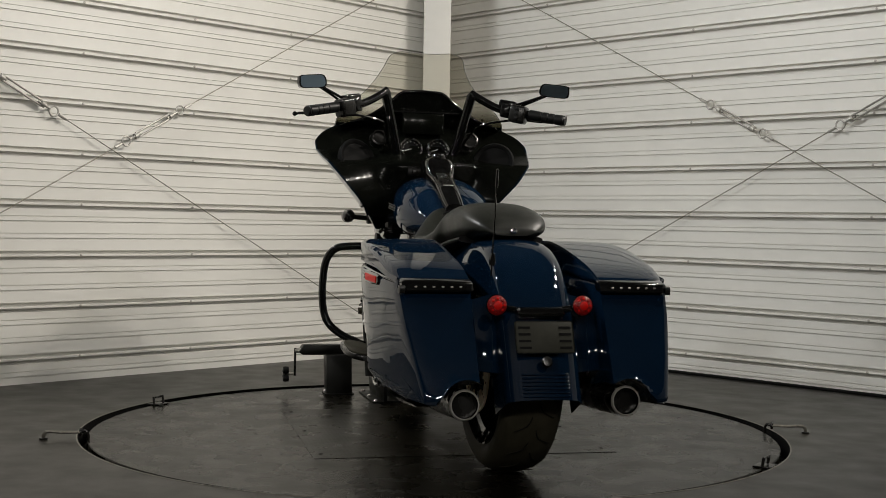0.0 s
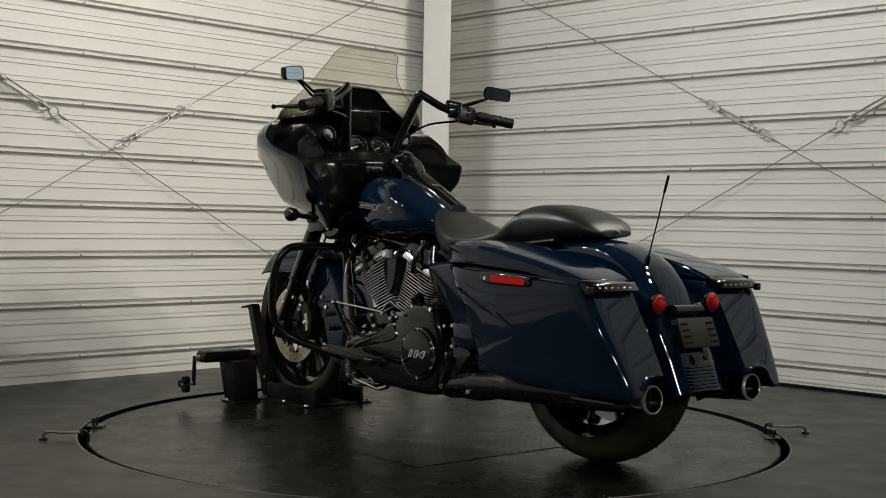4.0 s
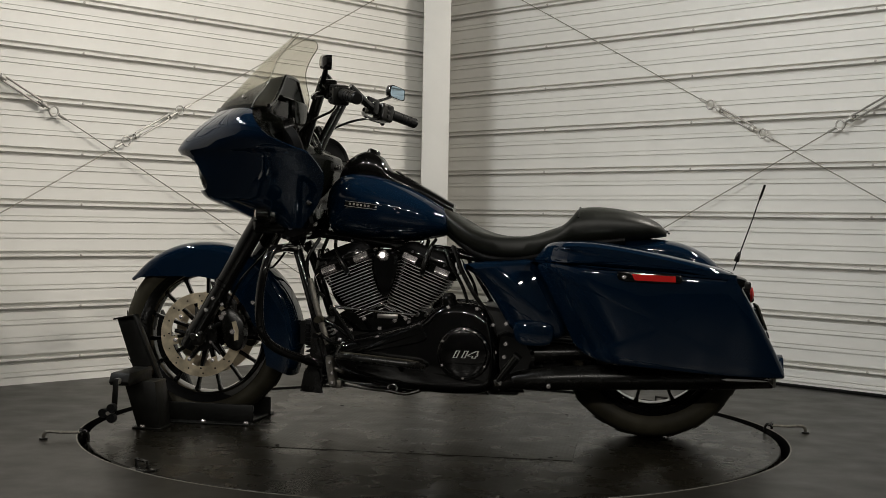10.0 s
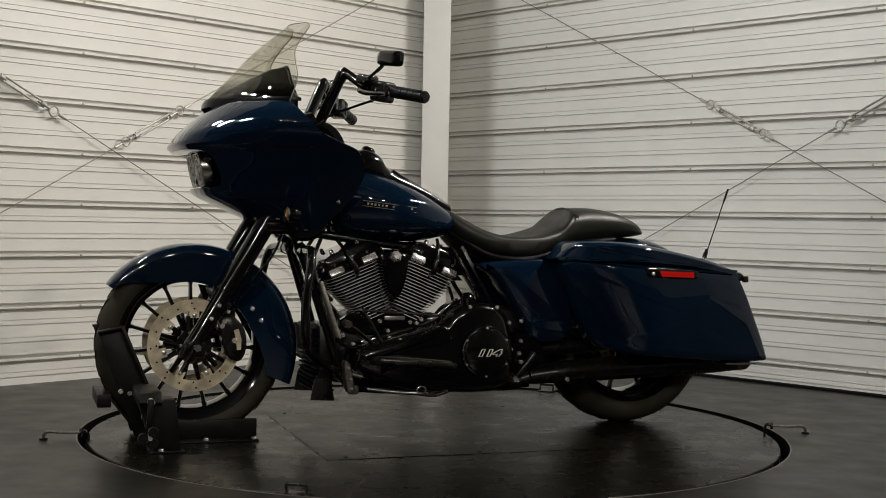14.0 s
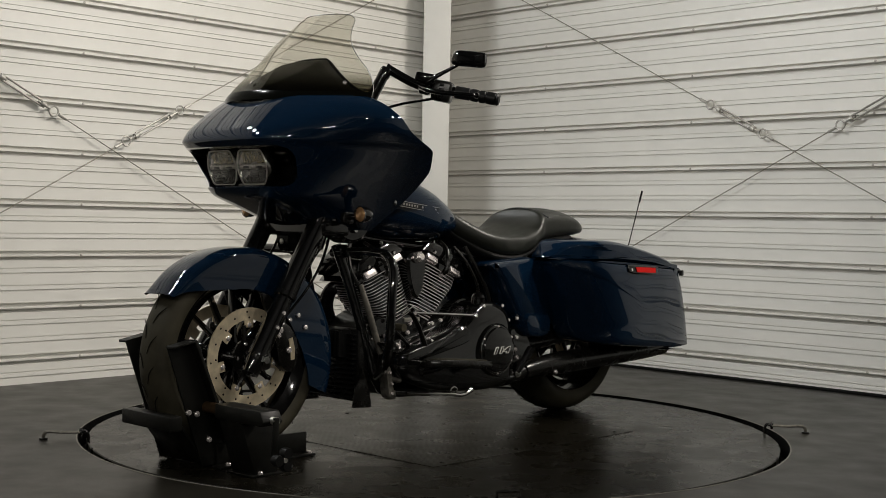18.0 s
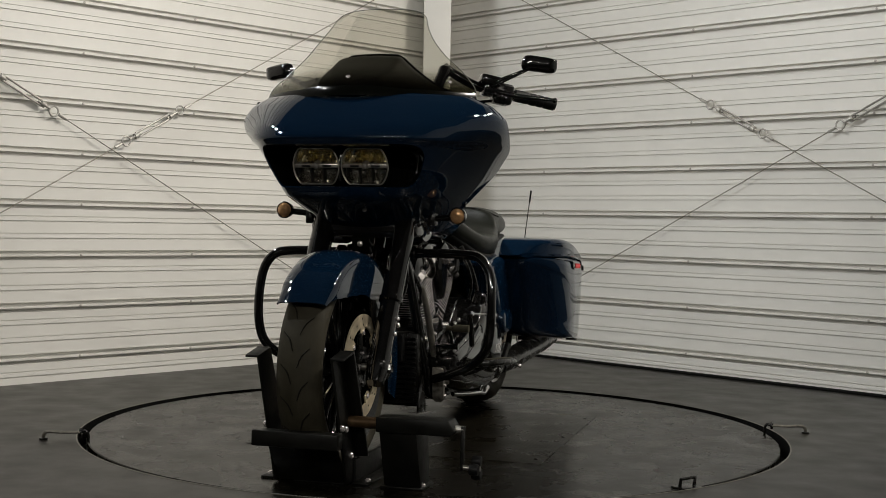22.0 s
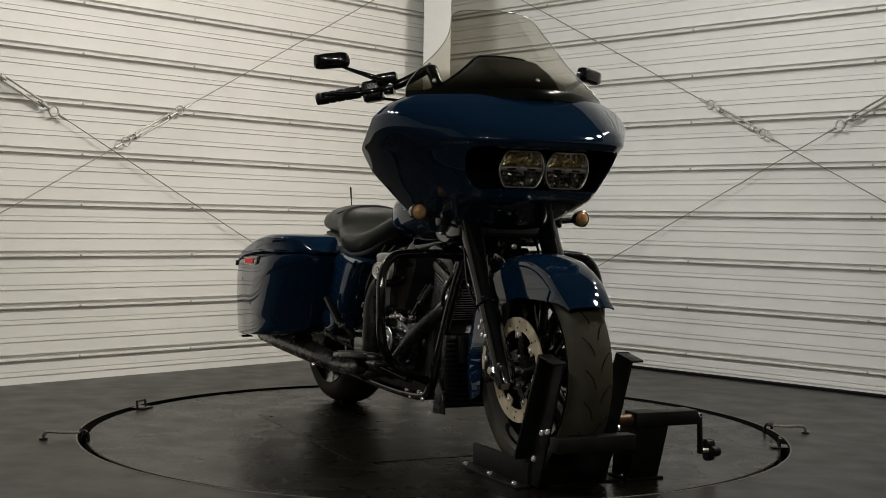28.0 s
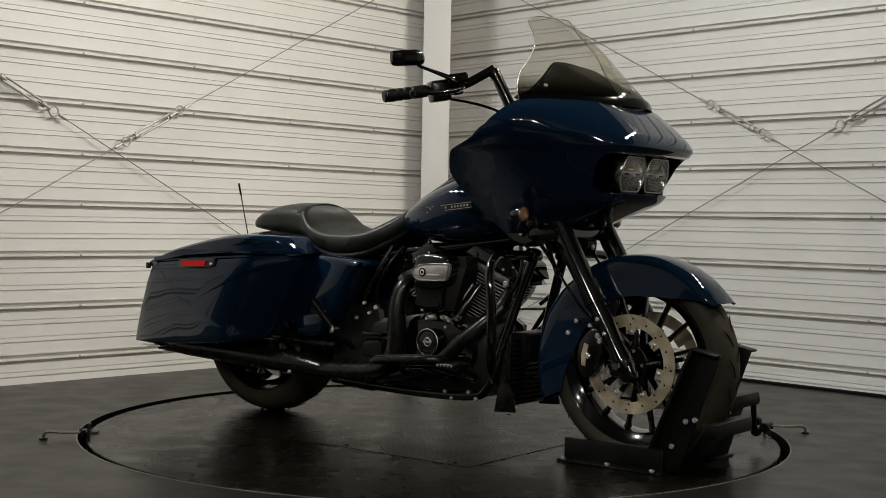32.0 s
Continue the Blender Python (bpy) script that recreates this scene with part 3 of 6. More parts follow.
# ---- fairing: level slices (height, nose x, nose half width, half width at the rear, rear x) ----
SLICES = [(0.715, 1.395, 0.120, 0.198, 1.235), (0.765, 1.505, 0.150, 0.232, 1.190), (0.815, 1.615, 0.190, 0.270, 1.150), (0.843, 1.640, 0.203, 0.293, 1.136),
          (0.905, 1.680, 0.222, 0.348, 1.122), (0.968, 1.703, 0.238, 0.398, 1.158), (0.988, 1.716, 0.242, 0.414, 1.205), (1.022, 1.695, 0.240, 0.430, 1.285),
          (1.062, 1.655, 0.228, 0.430, 1.328), (1.100, 1.612, 0.212, 0.395, 1.358), (1.128, 1.575, 0.198, 0.340, 1.376)]
SUB = 4
rows5 = [np.array(SLICES[0])]
for i in range(len(SLICES) - 1):
    a, b = np.array(SLICES[i]), np.array(SLICES[i + 1])
    p = np.array(SLICES[max(i - 1, 0)])
    q = np.array(SLICES[min(i + 2, len(SLICES) - 1)])
    for s in range(1, SUB + 1):
        t = s / SUB
        m1, m2 = (b - p) * 0.32, (q - a) * 0.32
        rows5.append(a * (2 * t ** 3 - 3 * t * t + 1) + m1 * (t ** 3 - 2 * t * t + t) + b * (3 * t * t - 2 * t ** 3) + m2 * (t ** 3 - t * t))
KS = 6
MOUTH = 2 * KS + 2


def plan_curve(row):
    z, xf, wn, w, xr = row
    ctl = [(xf, 0, z), (xf - 0.006, 0.55 * wn, z), (xf - 0.035, wn, z), (xf - 0.035 - (xf - xr) * 0.30, wn + (w - wn) * 0.52, z),
           (xr + (xf - xr) * 0.27, wn + (w - wn) * 0.95, z), (xr, w, z)]
    half = spline([(2 * ctl[0][0] - ctl[1][0], -ctl[1][1], z)] + ctl, KS)[KS:]
    return [Vector((v.x, -v.y, v.z)) for v in reversed(half[1:])] + half


curves = [plan_curve(r) for r in rows5]
for c in curves:
    for _ in range(14):
        c[1:-1] = [a * 0.25 + b * 0.5 + d * 0.25 for a, b, d in zip(c, c[1:], c[2:])]
mid = len(curves[0]) // 2
r0, r1 = 3 * SUB, 5 * SUB


def on_skin(i, j):
    """A point of the fairing's skin between its rows and columns."""
    a, b = int(math.floor(i)), int(math.floor(j))
    a, b = min(a, len(curves) - 2), min(b, len(curves[0]) - 2)
    u, v = i - a, j - b
    return (curves[a][b] * (1 - u) + curves[a + 1][b] * u) * (1 - v) + (curves[a][b + 1] * (1 - u) + curves[a + 1][b + 1] * u) * v


# the headlamp mouth: a rectangle of the skin whose corners follow a quarter circle
MOUTH_RIM = {}
for si in (0, 1):
    for sj in (-1, 1):
        for n, (dj, di) in enumerate(((2, 0), (1, 0), (0, 0), (0, 1), (0, 2))):
            f = radians(15 * (n + 1))
            ci, cj = 3 - 3 * math.cos(f), 3 - 3 * math.sin(f)
            row = r0 + di if si == 0 else r1 - di
            MOUTH_RIM[(row, mid + sj * (MOUTH - dj))] = on_skin(r0 + ci if si == 0 else r1 - ci, mid + sj * (MOUTH - cj))


def fairing_shell():
    bm = bmesh.new()
    rows = [[bm.verts.new(MOUTH_RIM.get((i, j), v)) for j, v in enumerate(c)] for i, c in enumerate(curves)]
    for i in range(len(rows) - 1):
        for j in range(len(rows[0]) - 1):
            if r0 <= i < r1 and mid - MOUTH <= j < mid + MOUTH:
                continue
            bm.faces.new((rows[i][j], rows[i][j + 1], rows[i + 1][j + 1], rows[i + 1][j]))
    # top edge rolls inwards under the windscreen
    last = rows[-1]
    rim = [bm.verts.new(Vector((v.co.x - 0.05 * (1 - abs(v.co.y) / 0.36), v.co.y * 0.86, v.co.z + 0.006))) for v in last]
    for j in range(len(last) - 1):
        bm.faces.new((last[j], last[j + 1], rim[j + 1], rim[j]))
    return shell(bm, 0.005)


fairing = part("fairing", fairing_shell(), PAINT, bike, "dark blue frame-mounted fairing with twin headlamps", ang=50)

# headlamp mouth: black walls that narrow to the lamp plate
loop = [(r0, j) for j in range(mid - MOUTH, mid + MOUTH)] + [(i, mid + MOUTH) for i in range(r0, r1)]
loop += [(r1, j) for j in range(mid + MOUTH, mid - MOUTH, -1)] + [(i, mid - MOUTH) for i in range(r1, r0, -1)]
edge = [MOUTH_RIM.get(q, curves[q[0]][q[1]]) for q in loop]
cen = Vector((1.56, 0, 0.906))
ring1 = [Vector((v.x - 0.004, v.y * 0.985, cen.z + (v.z - cen.z) * 0.96)) for v in edge]
ring2 = [Vector((1.60 - 0.10 * (abs(v.y) / 0.22) ** 3, v.y * 0.86, cen.z + (v.z - cen.z) * 0.90)) for v in edge]
ring3 = [Vector((1.545 - 0.06 * (abs(v.y) / 0.22) ** 3, v.y * 0.80, cen.z + (v.z - cen.z) * 0.80)) for v in edge]
bm = bmesh.new()
rr = loft(bm, [edge, ring1, ring2, ring3], cap=False)
bm.faces.new(rr[-1])
part("headlamp_surround", bm, BLACK, fairing, "gloss black headlamp surround")


def dshape(r, h, n=44):
    out = []
    for i in range(n):
        a = 2 * math.pi * i / n
        y, z = r * math.cos(a), r * math.sin(a)
        out.append((y, max(-h, min(h, z * 1.05))))
    return out


for s in (1, -1):
    yc, zc = s * 0.0765, 0.907
    rng = random.Random(7)
    shp = dshape(0.073, 0.0545)
    bm = bmesh.new()
    loft(bm, [[(x, yc + y * k, zc + z * k) for y, z in shp] for x, k in ((1.565, 1.03), (1.592, 1.03), (1.596, 1.0), (1.592, 0.95), (1.566, 0.88), (1.556, 0.6), (1.553, 0.2))], cap=True)
    lamp = part("headlamp", bm, BOWL, fairing, "round LED headlamp with chrome reflectors")
    # the lamp leans with the nose: its top stands forward
    lamp.matrix_basis = Matrix.Translation((1.622, 0, zc)) @ Matrix.Rotation(radians(13), 4, "Y") @ Matrix.Translation((-1.592, 0, -zc))
    bm = bmesh.new()
    loft(bm, [[(x, yc + y * k, zc + z * k) for y, z in shp] for x, k in ((1.592, 0.97), (1.600, 0.94), (1.604, 0.7), (1.606, 0.3))], cap=True)
    lens = part("lens", bm, LENS, lamp)
    part("light_bar", box(1.572, 1.594, yc - 0.070, yc + 0.070, zc - 0.006, zc + 0.006, bev=0.003), BADGE, lamp, "bright bar across the lamp")
    for k in (-1, 1):
        part("bar_slot", box(1.592, 1.596, yc + k * 0.033 - 0.014, yc + k * 0.033 + 0.014, zc - 0.003, zc + 0.003, bev=0.001, seg=1), PLASTIC, lamp)
    part("projector", lathe([(0.0, 0.028), (0.008, 0.026), (0.012, 0.018), (0.013, 0.0)], (1.575, yc, zc + 0.001), (1, 0, 0), 20), BADGE, lamp)
    ringp = [(1.598, yc + y * 0.99, zc + z * 0.99) for y, z in shp]
    part("lamp_bezel", tube(ringp + ringp[:1], 0.0020, 8, smooth=False), BADGE, lamp, "thin bright lamp bezel")
    # upper half: upright pleats, deep enough to mirror the lamps from many sides
    bm = bmesh.new()
    rows = []
    for z, hw in ((0.0075, 0.068), (0.020, 0.066), (0.034, 0.061), (0.051, 0.047)):
        rows.append([(1.578 + (0.005 if j % 2 else -0.005) + 5.0 * z * z + rng.uniform(-0.006, 0.006), yc + hw * (-1 + j / 11), zc + z + (0.002 if j % 4 == 1 else 0)) for j in range(23)])
    loft(bm, rows, closed=False)
    part("pleated_reflector", bm, PLEAT, lamp, "pleated gold-tinted reflector", smooth=False)
    # lower half: three cells with tilted shelves
    for c in (-0.040, 0.0, 0.040):
        for n, (z0, z1) in enumerate(((-0.009, -0.021), (-0.023, -0.035), (-0.037, -0.050))):
            hw = 0.0185 if c == 0 else (0.0185, 0.0165, 0.011)[n]
            off = c * (1, 0.96, 0.86)[n]
            bm = bmesh.new()
            loft(bm, [[(x + rng.uniform(-0.005, 0.005), yc + off + hw * t, zc + z) for t in (-1, -0.4, 0.4, 1)] for x, z in ((1.588, z0), (1.574, z0 * 0.6 + z1 * 0.4), (1.584, z1))], closed=False)
            part("reflector_cell", bm, BOWL, lamp, smooth=False)
        part("reflector_fin", box(1.566, 1.592, yc + c - 0.0215, yc + c - 0.0200, zc - 0.048, zc - 0.007, bev=0), PLASTIC, lamp)
part("headlamp_divider", box(1.600, 1.626, -0.004, 0.004, 0.862, 0.952, bev=0.002), BLACK, fairing)


# cowl over the gauges: level on top, falling forwards to the foot of the windscreen, with hollow flanks
HOOD_X, HOOD_TOP = [1.335, 1.38, 1.46, 1.53, 1.578], [1.270, 1.262, 1.220, 1.182, 1.150]


def hood_half(x):
    return 0.318 * math.sqrt(max(0.0, min(1.0, (1.586 - x) / 0.215))) - 0.008


def hood_z(x, y):
    top, flat, base = float(np.interp(x, HOOD_X, HOOD_TOP)), float(np.interp(x, HOOD_X, [0.088, 0.098, 0.100, 0.080, 0.030])), hood_half(x)
    f = max(0.0, min(1.0, (abs(y) - flat) / max(0.01, base - flat)))
    return 1.138 + (top - 1.138) * (1 - f) ** 1.7 - 0.006 * (y / 0.1) ** 2 * (1 if abs(y) < 0.1 else 0) - (0.006 * (1 - f) if abs(y) >= 0.1 else 0)


def hood_shell():
    bm = bmesh.new()
    rings = []
    for x in np.linspace(1.335, 1.578, 22):
        rings.append([Vector((x, hood_half(x) * t, hood_z(x, hood_half(x) * t))) for t in np.linspace(-1, 1, 49)])
    loft(bm, rings, closed=False)
    return shell(bm, 0.004)


# inner fairing: black dash shell that closes the back of the fairing
def dash_shell():
    bm = bmesh.new()
    rings = []
    for r in rows5[SUB:]:
        z, xf, wn, w, xr = r
        depth = float(np.interp(z, [0.76, 0.9, 1.0, 1.13], [0.04, 0.10, 0.06, 0.02]))
        ring = []
        for j in range(41):
            t = -1 + j / 20
            ring.append(Vector((xr + 0.004 + depth * (1 - abs(t) ** 2.4) - 0.10 * math.exp(-(t / 0.42) ** 4) * float(np.interp(z, [0.8, 0.9, 1.05, 1.13], [0, 0.6, 1, 0.2])), (w - 0.004) * t, z)))
        rings.append(ring)
    for f in (0.3, 0.6, 0.85, 1.0):
        rings.append([Vector((1.376 - 0.041 * f, (0.334 - 0.029 * f) * t, 1.128 + (hood_z(1.335, (0.334 - 0.029 * f) * t) - 1.128) * f)) for t in np.linspace(-1, 1, 41)])
    loft(bm, rings, closed=False)
    return shell(bm, 0.004)


dash = part("inner_fairing", dash_shell(), DASH, bike, "gloss black inner fairing with gauges and speakers", ang=50)
for s in (1, -1):
    n = Vector((-0.80, -s * 0.42, 0.30)).normalized()
    c = Vector((1.235, s * 0.275, 0.985))
    sp = part("speaker", lathe([(0, 0.006), (0.066, 0.002), (0.072, 0.008), (0.080, 0.010), (0.086, 0.004), (0.080, -0.02), (0, -0.02)], c, n, 40), DARK, dash, "black round speaker grille")
    n2 = Vector((-0.9, 0, 0.42)).normalized()
    g = part("gauge", lathe([(0.0, 0.0), (0.037, 0.0), (0.039, 0.010), (0.044, 0.012), (0.047, 0.006), (0.047, -0.05), (0, -0.05)], (1.256, s * 0.054 + 0.004, 1.034), n2, 36), SATIN, dash, "round black gauge")
    part("gauge_rim", lathe([(0.0385, 0.010), (0.0415, 0.0135), (0.0445, 0.011)], (1.256, s * 0.054 + 0.004, 1.034), n2, 36, close=True), CHROME, g, "thin chrome gauge rim")
    part("dial", lathe([(0, 0.001), (0.0375, 0.001)], (1.256, s * 0.054 + 0.004, 1.034), n2, 36), DIAL, g)
    q = n2.to_track_quat("Z", "Y").to_matrix()
    for i in range(11):
        a = radians(-40 + 26 * i)
        v = q @ Vector((math.cos(a), math.sin(a), 0)) * 0.030
        part("tick", tube([Vector((1.256, s * 0.054 + 0.004, 1.034)) + v + n2 * 0.002, Vector((1.256, s * 0.054 + 0.004, 1.034)) + v * 1.13 + n2 * 0.002], 0.0012, 5, smooth=False), PALE, g)
    v = q @ Vector((math.cos(radians(200)), math.sin(radians(200)), 0)) * 0.027
    part("needle", tube([Vector((1.256, s * 0.054 + 0.004, 1.034)) + n2 * 0.003, Vector((1.256, s * 0.054 + 0.004, 1.034)) + v + n2 * 0.003], 0.0012, 5, smooth=False), PALE, g)
    part("air_vent", lathe([(0, 0.002), (0.022, 0.002), (0.026, 0.010), (0.032, 0.008), (0.034, -0.03), (0, -0.03)], (1.27, s * 0.185, 1.075), (-0.95, -s * 0.1, 0.3), 28), SATIN, dash, "round black air vent")
part("gauge_cowl", hood_shell(), COWL, dash, "matt black cowl behind the windscreen", ang=60)
part("hood_lip", tube([(1.333, y, hood_z(1.335, y)) for y in np.linspace(-0.29, 0.29, 31)], 0.0065, 10, smooth=False), BLACK, dash, "gloss black rolled hood lip")
part("hood_ledge", pillow([(1.372, 1.196), (1.330, 1.192), (1.318, 1.184), (1.330, 1.178), (1.372, 1.180)], [-0.155, -0.145, 0.145, 0.155], [0.006, 0, 0, 0.006], 3), BLACK, dash)
part("media_screen", box(1.292, 1.322, -0.085, 0.085, 1.095, 1.180, bev=0.008), DASH, dash, "black media screen")
part("switch_panel", box(1.150, 1.20, -0.09, 0.09, 0.925, 0.955, bev=0.006), PLASTIC, dash)
for i in range(4):
    part("switch", box(1.143, 1.156, -0.075 + 0.04 * i, -0.048 + 0.04 * i, 0.931, 0.949, bev=0.003), SATIN, dash)
studs(bike, [(1.19, 0.262, 0.808)], (-0.6, 0.8, 0), 0.011, 0.006, CHROME, "power_socket")


# windscreen: a curved pane with a waisted outline
# share of the height, centre x, centre z, half width, how far the sides sweep back
SCREEN_ROWS = [(0.0, 1.603, 1.128, 0.345, 0.225), (0.10, 1.578, 1.162, 0.336, 0.215), (0.25, 1.530, 1.215, 0.288, 0.190), (0.40, 1.486, 1.264, 0.234, 0.150),
            (0.55, 1.442, 1.312, 0.194, 0.112), (0.75, 1.390, 1.358, 0.166, 0.086), (0.90, 1.346, 1.395, 0.150, 0.070), (0.97, 1.325, 1.412, 0.130, 0.054), (1.0, 1.315, 1.420, 0.100, 0.038)]


def windscreen():
    bm = bmesh.new()
    rings = []
    rows = SCREEN_ROWS
    dense = spline([(r[1], r[2], r[3]) for r in rows], 4)
    wrap = spline([(r[4], 0, 0) for r in rows], 4)
    for d, w in zip(dense, wrap):
        ring = []
        for j in range(33):
            t = -1 + j / 16
            ring.append(Vector((d.x - w.x * abs(t) ** 2.0, d.z * t, d.y)))
        rings.append(ring)
    loft(bm, rings, closed=False)
    return shell(bm, 0.004)


def screen_trim():
    bm = bmesh.new()
    rings = []
    for x, z, hw, w in ((1.606, 1.112, 0.350, 0.228), (1.603, 1.128, 0.347, 0.226), (1.594, 1.142, 0.343, 0.222)):
        rings.append([Vector((x + 0.004 - w * (t * t), hw * t, z + 0.006 * max(0.0, 1 - (t / 0.45) ** 4))) for t in np.linspace(-1, 1, 33)])
    loft(bm, rings, closed=False)
    return shell(bm, 0.003)


part("screen_trim", screen_trim(), DASH, bike, "black strip along the foot of the windscreen")
ws = part("windscreen", windscreen(), SCREEN, bike, "clear lightly tinted curved windscreen", ang=60)
rim = [r[1:] for r in SCREEN_ROWS]
sides = [(x - w, hw, z) for x, z, hw, w in rim]
across = [(1.315 - 0.038 * t * t, 0.100 * t, 1.420) for t in np.linspace(0.8, -0.8, 7)]
part("screen_edge", tube(sides + across + [(x, -y, z) for x, y, z in reversed(sides)], 0.0014, 6, 4), EDGE, ws)
studs(bike, [(1.573, 0.0, 1.176)], (0.7, 0, 0.7), 0.007, 0.004)
for s in (1, -1):
    studs(bike, [(1.428, s * 0.275, 1.172)], (0.6, s * 0.6, 0.5), 0.006, 0.004)

# turn signals
SZ = {1: 0.766, -1: 0.777}
for s in (1, -1):
    ts = part("turn_signal", lathe([(0, -0.030), (0.016, -0.026), (0.024, -0.012), (0.026, 0.0), (0.026, 0.014), (0.0245, 0.015)], (1.352, s * 0.289, SZ[s]), (1, 0, 0), 28), BLACK, bike, "front turn signal with amber lens")
    part("lens", lathe([(0.0245, 0.010), (0.023, 0.016), (0.017, 0.021), (0.009, 0.0235), (0, 0.024)], (1.352, s * 0.289, SZ[s]), (1, 0, 0), 28), AMBER, ts)
    part("bezel", lathe([(0.0245, 0.010), (0.0275, 0.014), (0.0245, 0.017)], (1.352, s * 0.289, SZ[s]), (1, 0, 0), 28, close=True), CHROME, ts)
    part("stalk", tube([(1.345, s * 0.268, SZ[s] - 0.004), (1.345, s * 0.205, SZ[s] - 0.010)], 0.010, 12, smooth=False), BLACK, ts)
    part("mount", box(1.325, 1.365, s * 0.205 - 0.012, s * 0.205 + 0.012, 0.735, 0.775, bev=0.006), SATIN, ts)

# ---- handlebar with controls and mirrors ----
for s in (1, -1):
    # the bar is steered slightly: elbow and grip stand differently on the two sides
    elbow = Vector((1.162, 0.179, 1.253)) if s == 1 else Vector((1.150, -0.158, 1.252))
    g0 = Vector((1.046, 0.386, 1.170)) if s == 1 else Vector((1.028, -0.358, 1.167))
    d = Vector((-0.10, s * 0.16, -0.034)).normalized()
    b = part("handlebar", tube([(1.262, s * 0.105, 0.985), (1.235, s * 0.125, 1.06), elbow + Vector((0.003, 0.0, -0.015))], 0.019, 16, smooth=False), BLACK, bike, "gloss black angular handlebar")
    join_bm = tube([elbow, elbow + Vector((-0.020, s * 0.022, -0.018)), elbow.lerp(g0, 0.46) + Vector((0, 0, -0.020)), g0 - d * 0.050, g0 + d * 0.138], 0.0155, 14, 5)
    part("bar_end", join_bm, BLACK, b)
    part("bar_elbow", lathe([(0, -0.026), (0.019, -0.022), (0.021, 0.0), (0.018, 0.012), (0, 0.016)], elbow + Vector((0.001, 0.0, -0.014)), (-0.35, s * 0.2, 0.95), 16), BLACK, b)
    ribs = []
    for h, w in ((0.0, 0.050), (0.054, 0.024), (0.082, 0.020), (0.106, 0.030)):
        ribs += [(0.0180, h), (0.0200, h + 0.002), (0.0203, h + w * 0.5), (0.0200, h + w - 0.002), (0.0180, h + w)]
    part("grip", lathe([(0.0, -0.001)] + ribs + [(0.0205, 0.141), (0.017, 0.147), (0.0, 0.148)], g0, d, 20), PLASTIC, b, "black rubber grip with ring grooves")
    hs = part("switch_housing", turned(box(-0.032, 0.032, -0.030, 0.030, -0.040, 0.028, bev=0.010, seg=3), Matrix.Translation(g0 - d * 0.042) @ d.to_track_quat("X", "Z").to_matrix().to_4x4()), SATIN, b)
    part("lever_clamp", turned(box(-0.018, 0.018, -0.026, 0.026, -0.026, 0.026, bev=0.008), Matrix.Translation(g0 - d * 0.092 + Vector((0.010, 0, 0))) @ d.to_track_quat("X", "Z").to_matrix().to_4x4()), BLACK, b)
    part("reservoir", turned(box(-0.034, 0.034, -0.022, 0.024, 0.0, 0.034, bev=0.008, seg=3), Matrix.Translation(g0 - d * 0.080 + Vector((0.030, 0, 0.010))) @ d.to_track_quat("X", "Z").to_matrix().to_4x4()), BLACK, b, "black fluid reservoir")
    for i in range(3):
        part("switch", turned(box(-0.007, 0.007, -0.034, -0.026, -0.028 + 0.018 * i, -0.016 + 0.018 * i, bev=0.002), Matrix.Translation(g0 - d * 0.042) @ d.to_track_quat("X", "Z").to_matrix().to_4x4()), PLASTIC, hs)
    piv = g0 - d * 0.085 + Vector((0.045, 0, -0.004))
    tip = g0 + Vector((0.063, s * 0.150, -0.025))
    reach = tip - piv
    part("lever", tube([piv, piv + reach * 0.22 + Vector((0.020, 0, -0.004)), piv + reach * 0.50 + Vector((0.018, 0, -0.006)), piv + reach * 0.90 + Vector((0.002, 0, 0)), piv + reach * 0.955, tip], [0.010, 0.009, 0.008, 0.0055, 0.0050, 0.0085], 12, 5), BLACK, b, "black hand lever with ball end")
    part("lever_ball", lathe([(0, -0.0095), (0.005, -0.008), (0.009, -0.003), (0.009, 0.003), (0.005, 0.008), (0, 0.0095)], tip, reach, 14), BLACK, b)
    mc = Vector((1.084, 0.478, 1.266)) if s == 1 else Vector((1.032, -0.461, 1.261))
    st = g0 - d * 0.078 + Vector((0.028, 0, 0.006))
    part("mirror_stem", tube([st, st + Vector((0.008, s * 0.03, 0.020)), mc + Vector((0.012, -s * 0.055, -0.024)), mc + Vector((0.010, -s * 0.025, -0.010))], 0.0055, 10, 5), BLACK, b)
    part("mirror_stem", tube([st + Vector((0.012, 0, -0.004)), st + Vector((0.018, s * 0.035, 0.010)), mc + Vector((0.018, -s * 0.045, -0.024)), mc + Vector((0.014, -s * 0.02, -0.012))], 0.0045, 10, 5), BLACK, b)
    shape = [(-0.055, -0.020), (-0.050, 0.021), (0.0, 0.025), (0.048, 0.023), (0.056, 0.012), (0.052, -0.021), (0.0, -0.025)]
    mm = Matrix.Translation(mc) @ Matrix.Rotation(s * radians(21), 4, "Z") @ Matrix.Rotation(s * radians(-6), 4, "X")
    pts = spline([(y * s, z, 0) for y, z in shape], 4, True)
    bm = bmesh.new()
    loft(bm, [[(x, v.x * k, v.y * k) for v in pts] for x, k in ((-0.010, 0.96), (-0.012, 1.0), (0.004, 1.0), (0.014, 0.86), (0.019, 0.55))])
    mir = part("mirror", turned(bm, mm), BLACK, b, "small black rear-view mirror")
    bm = bmesh.new()
    loft(bm, [[(x, v.x * k, v.y * k) for v in pts] for x, k in ((-0.0105, 0.90), (-0.0128, 0.89), (-0.0129, 0.3))])
    part("mirror_pane", turned(bm, mm), MIRROR, b)
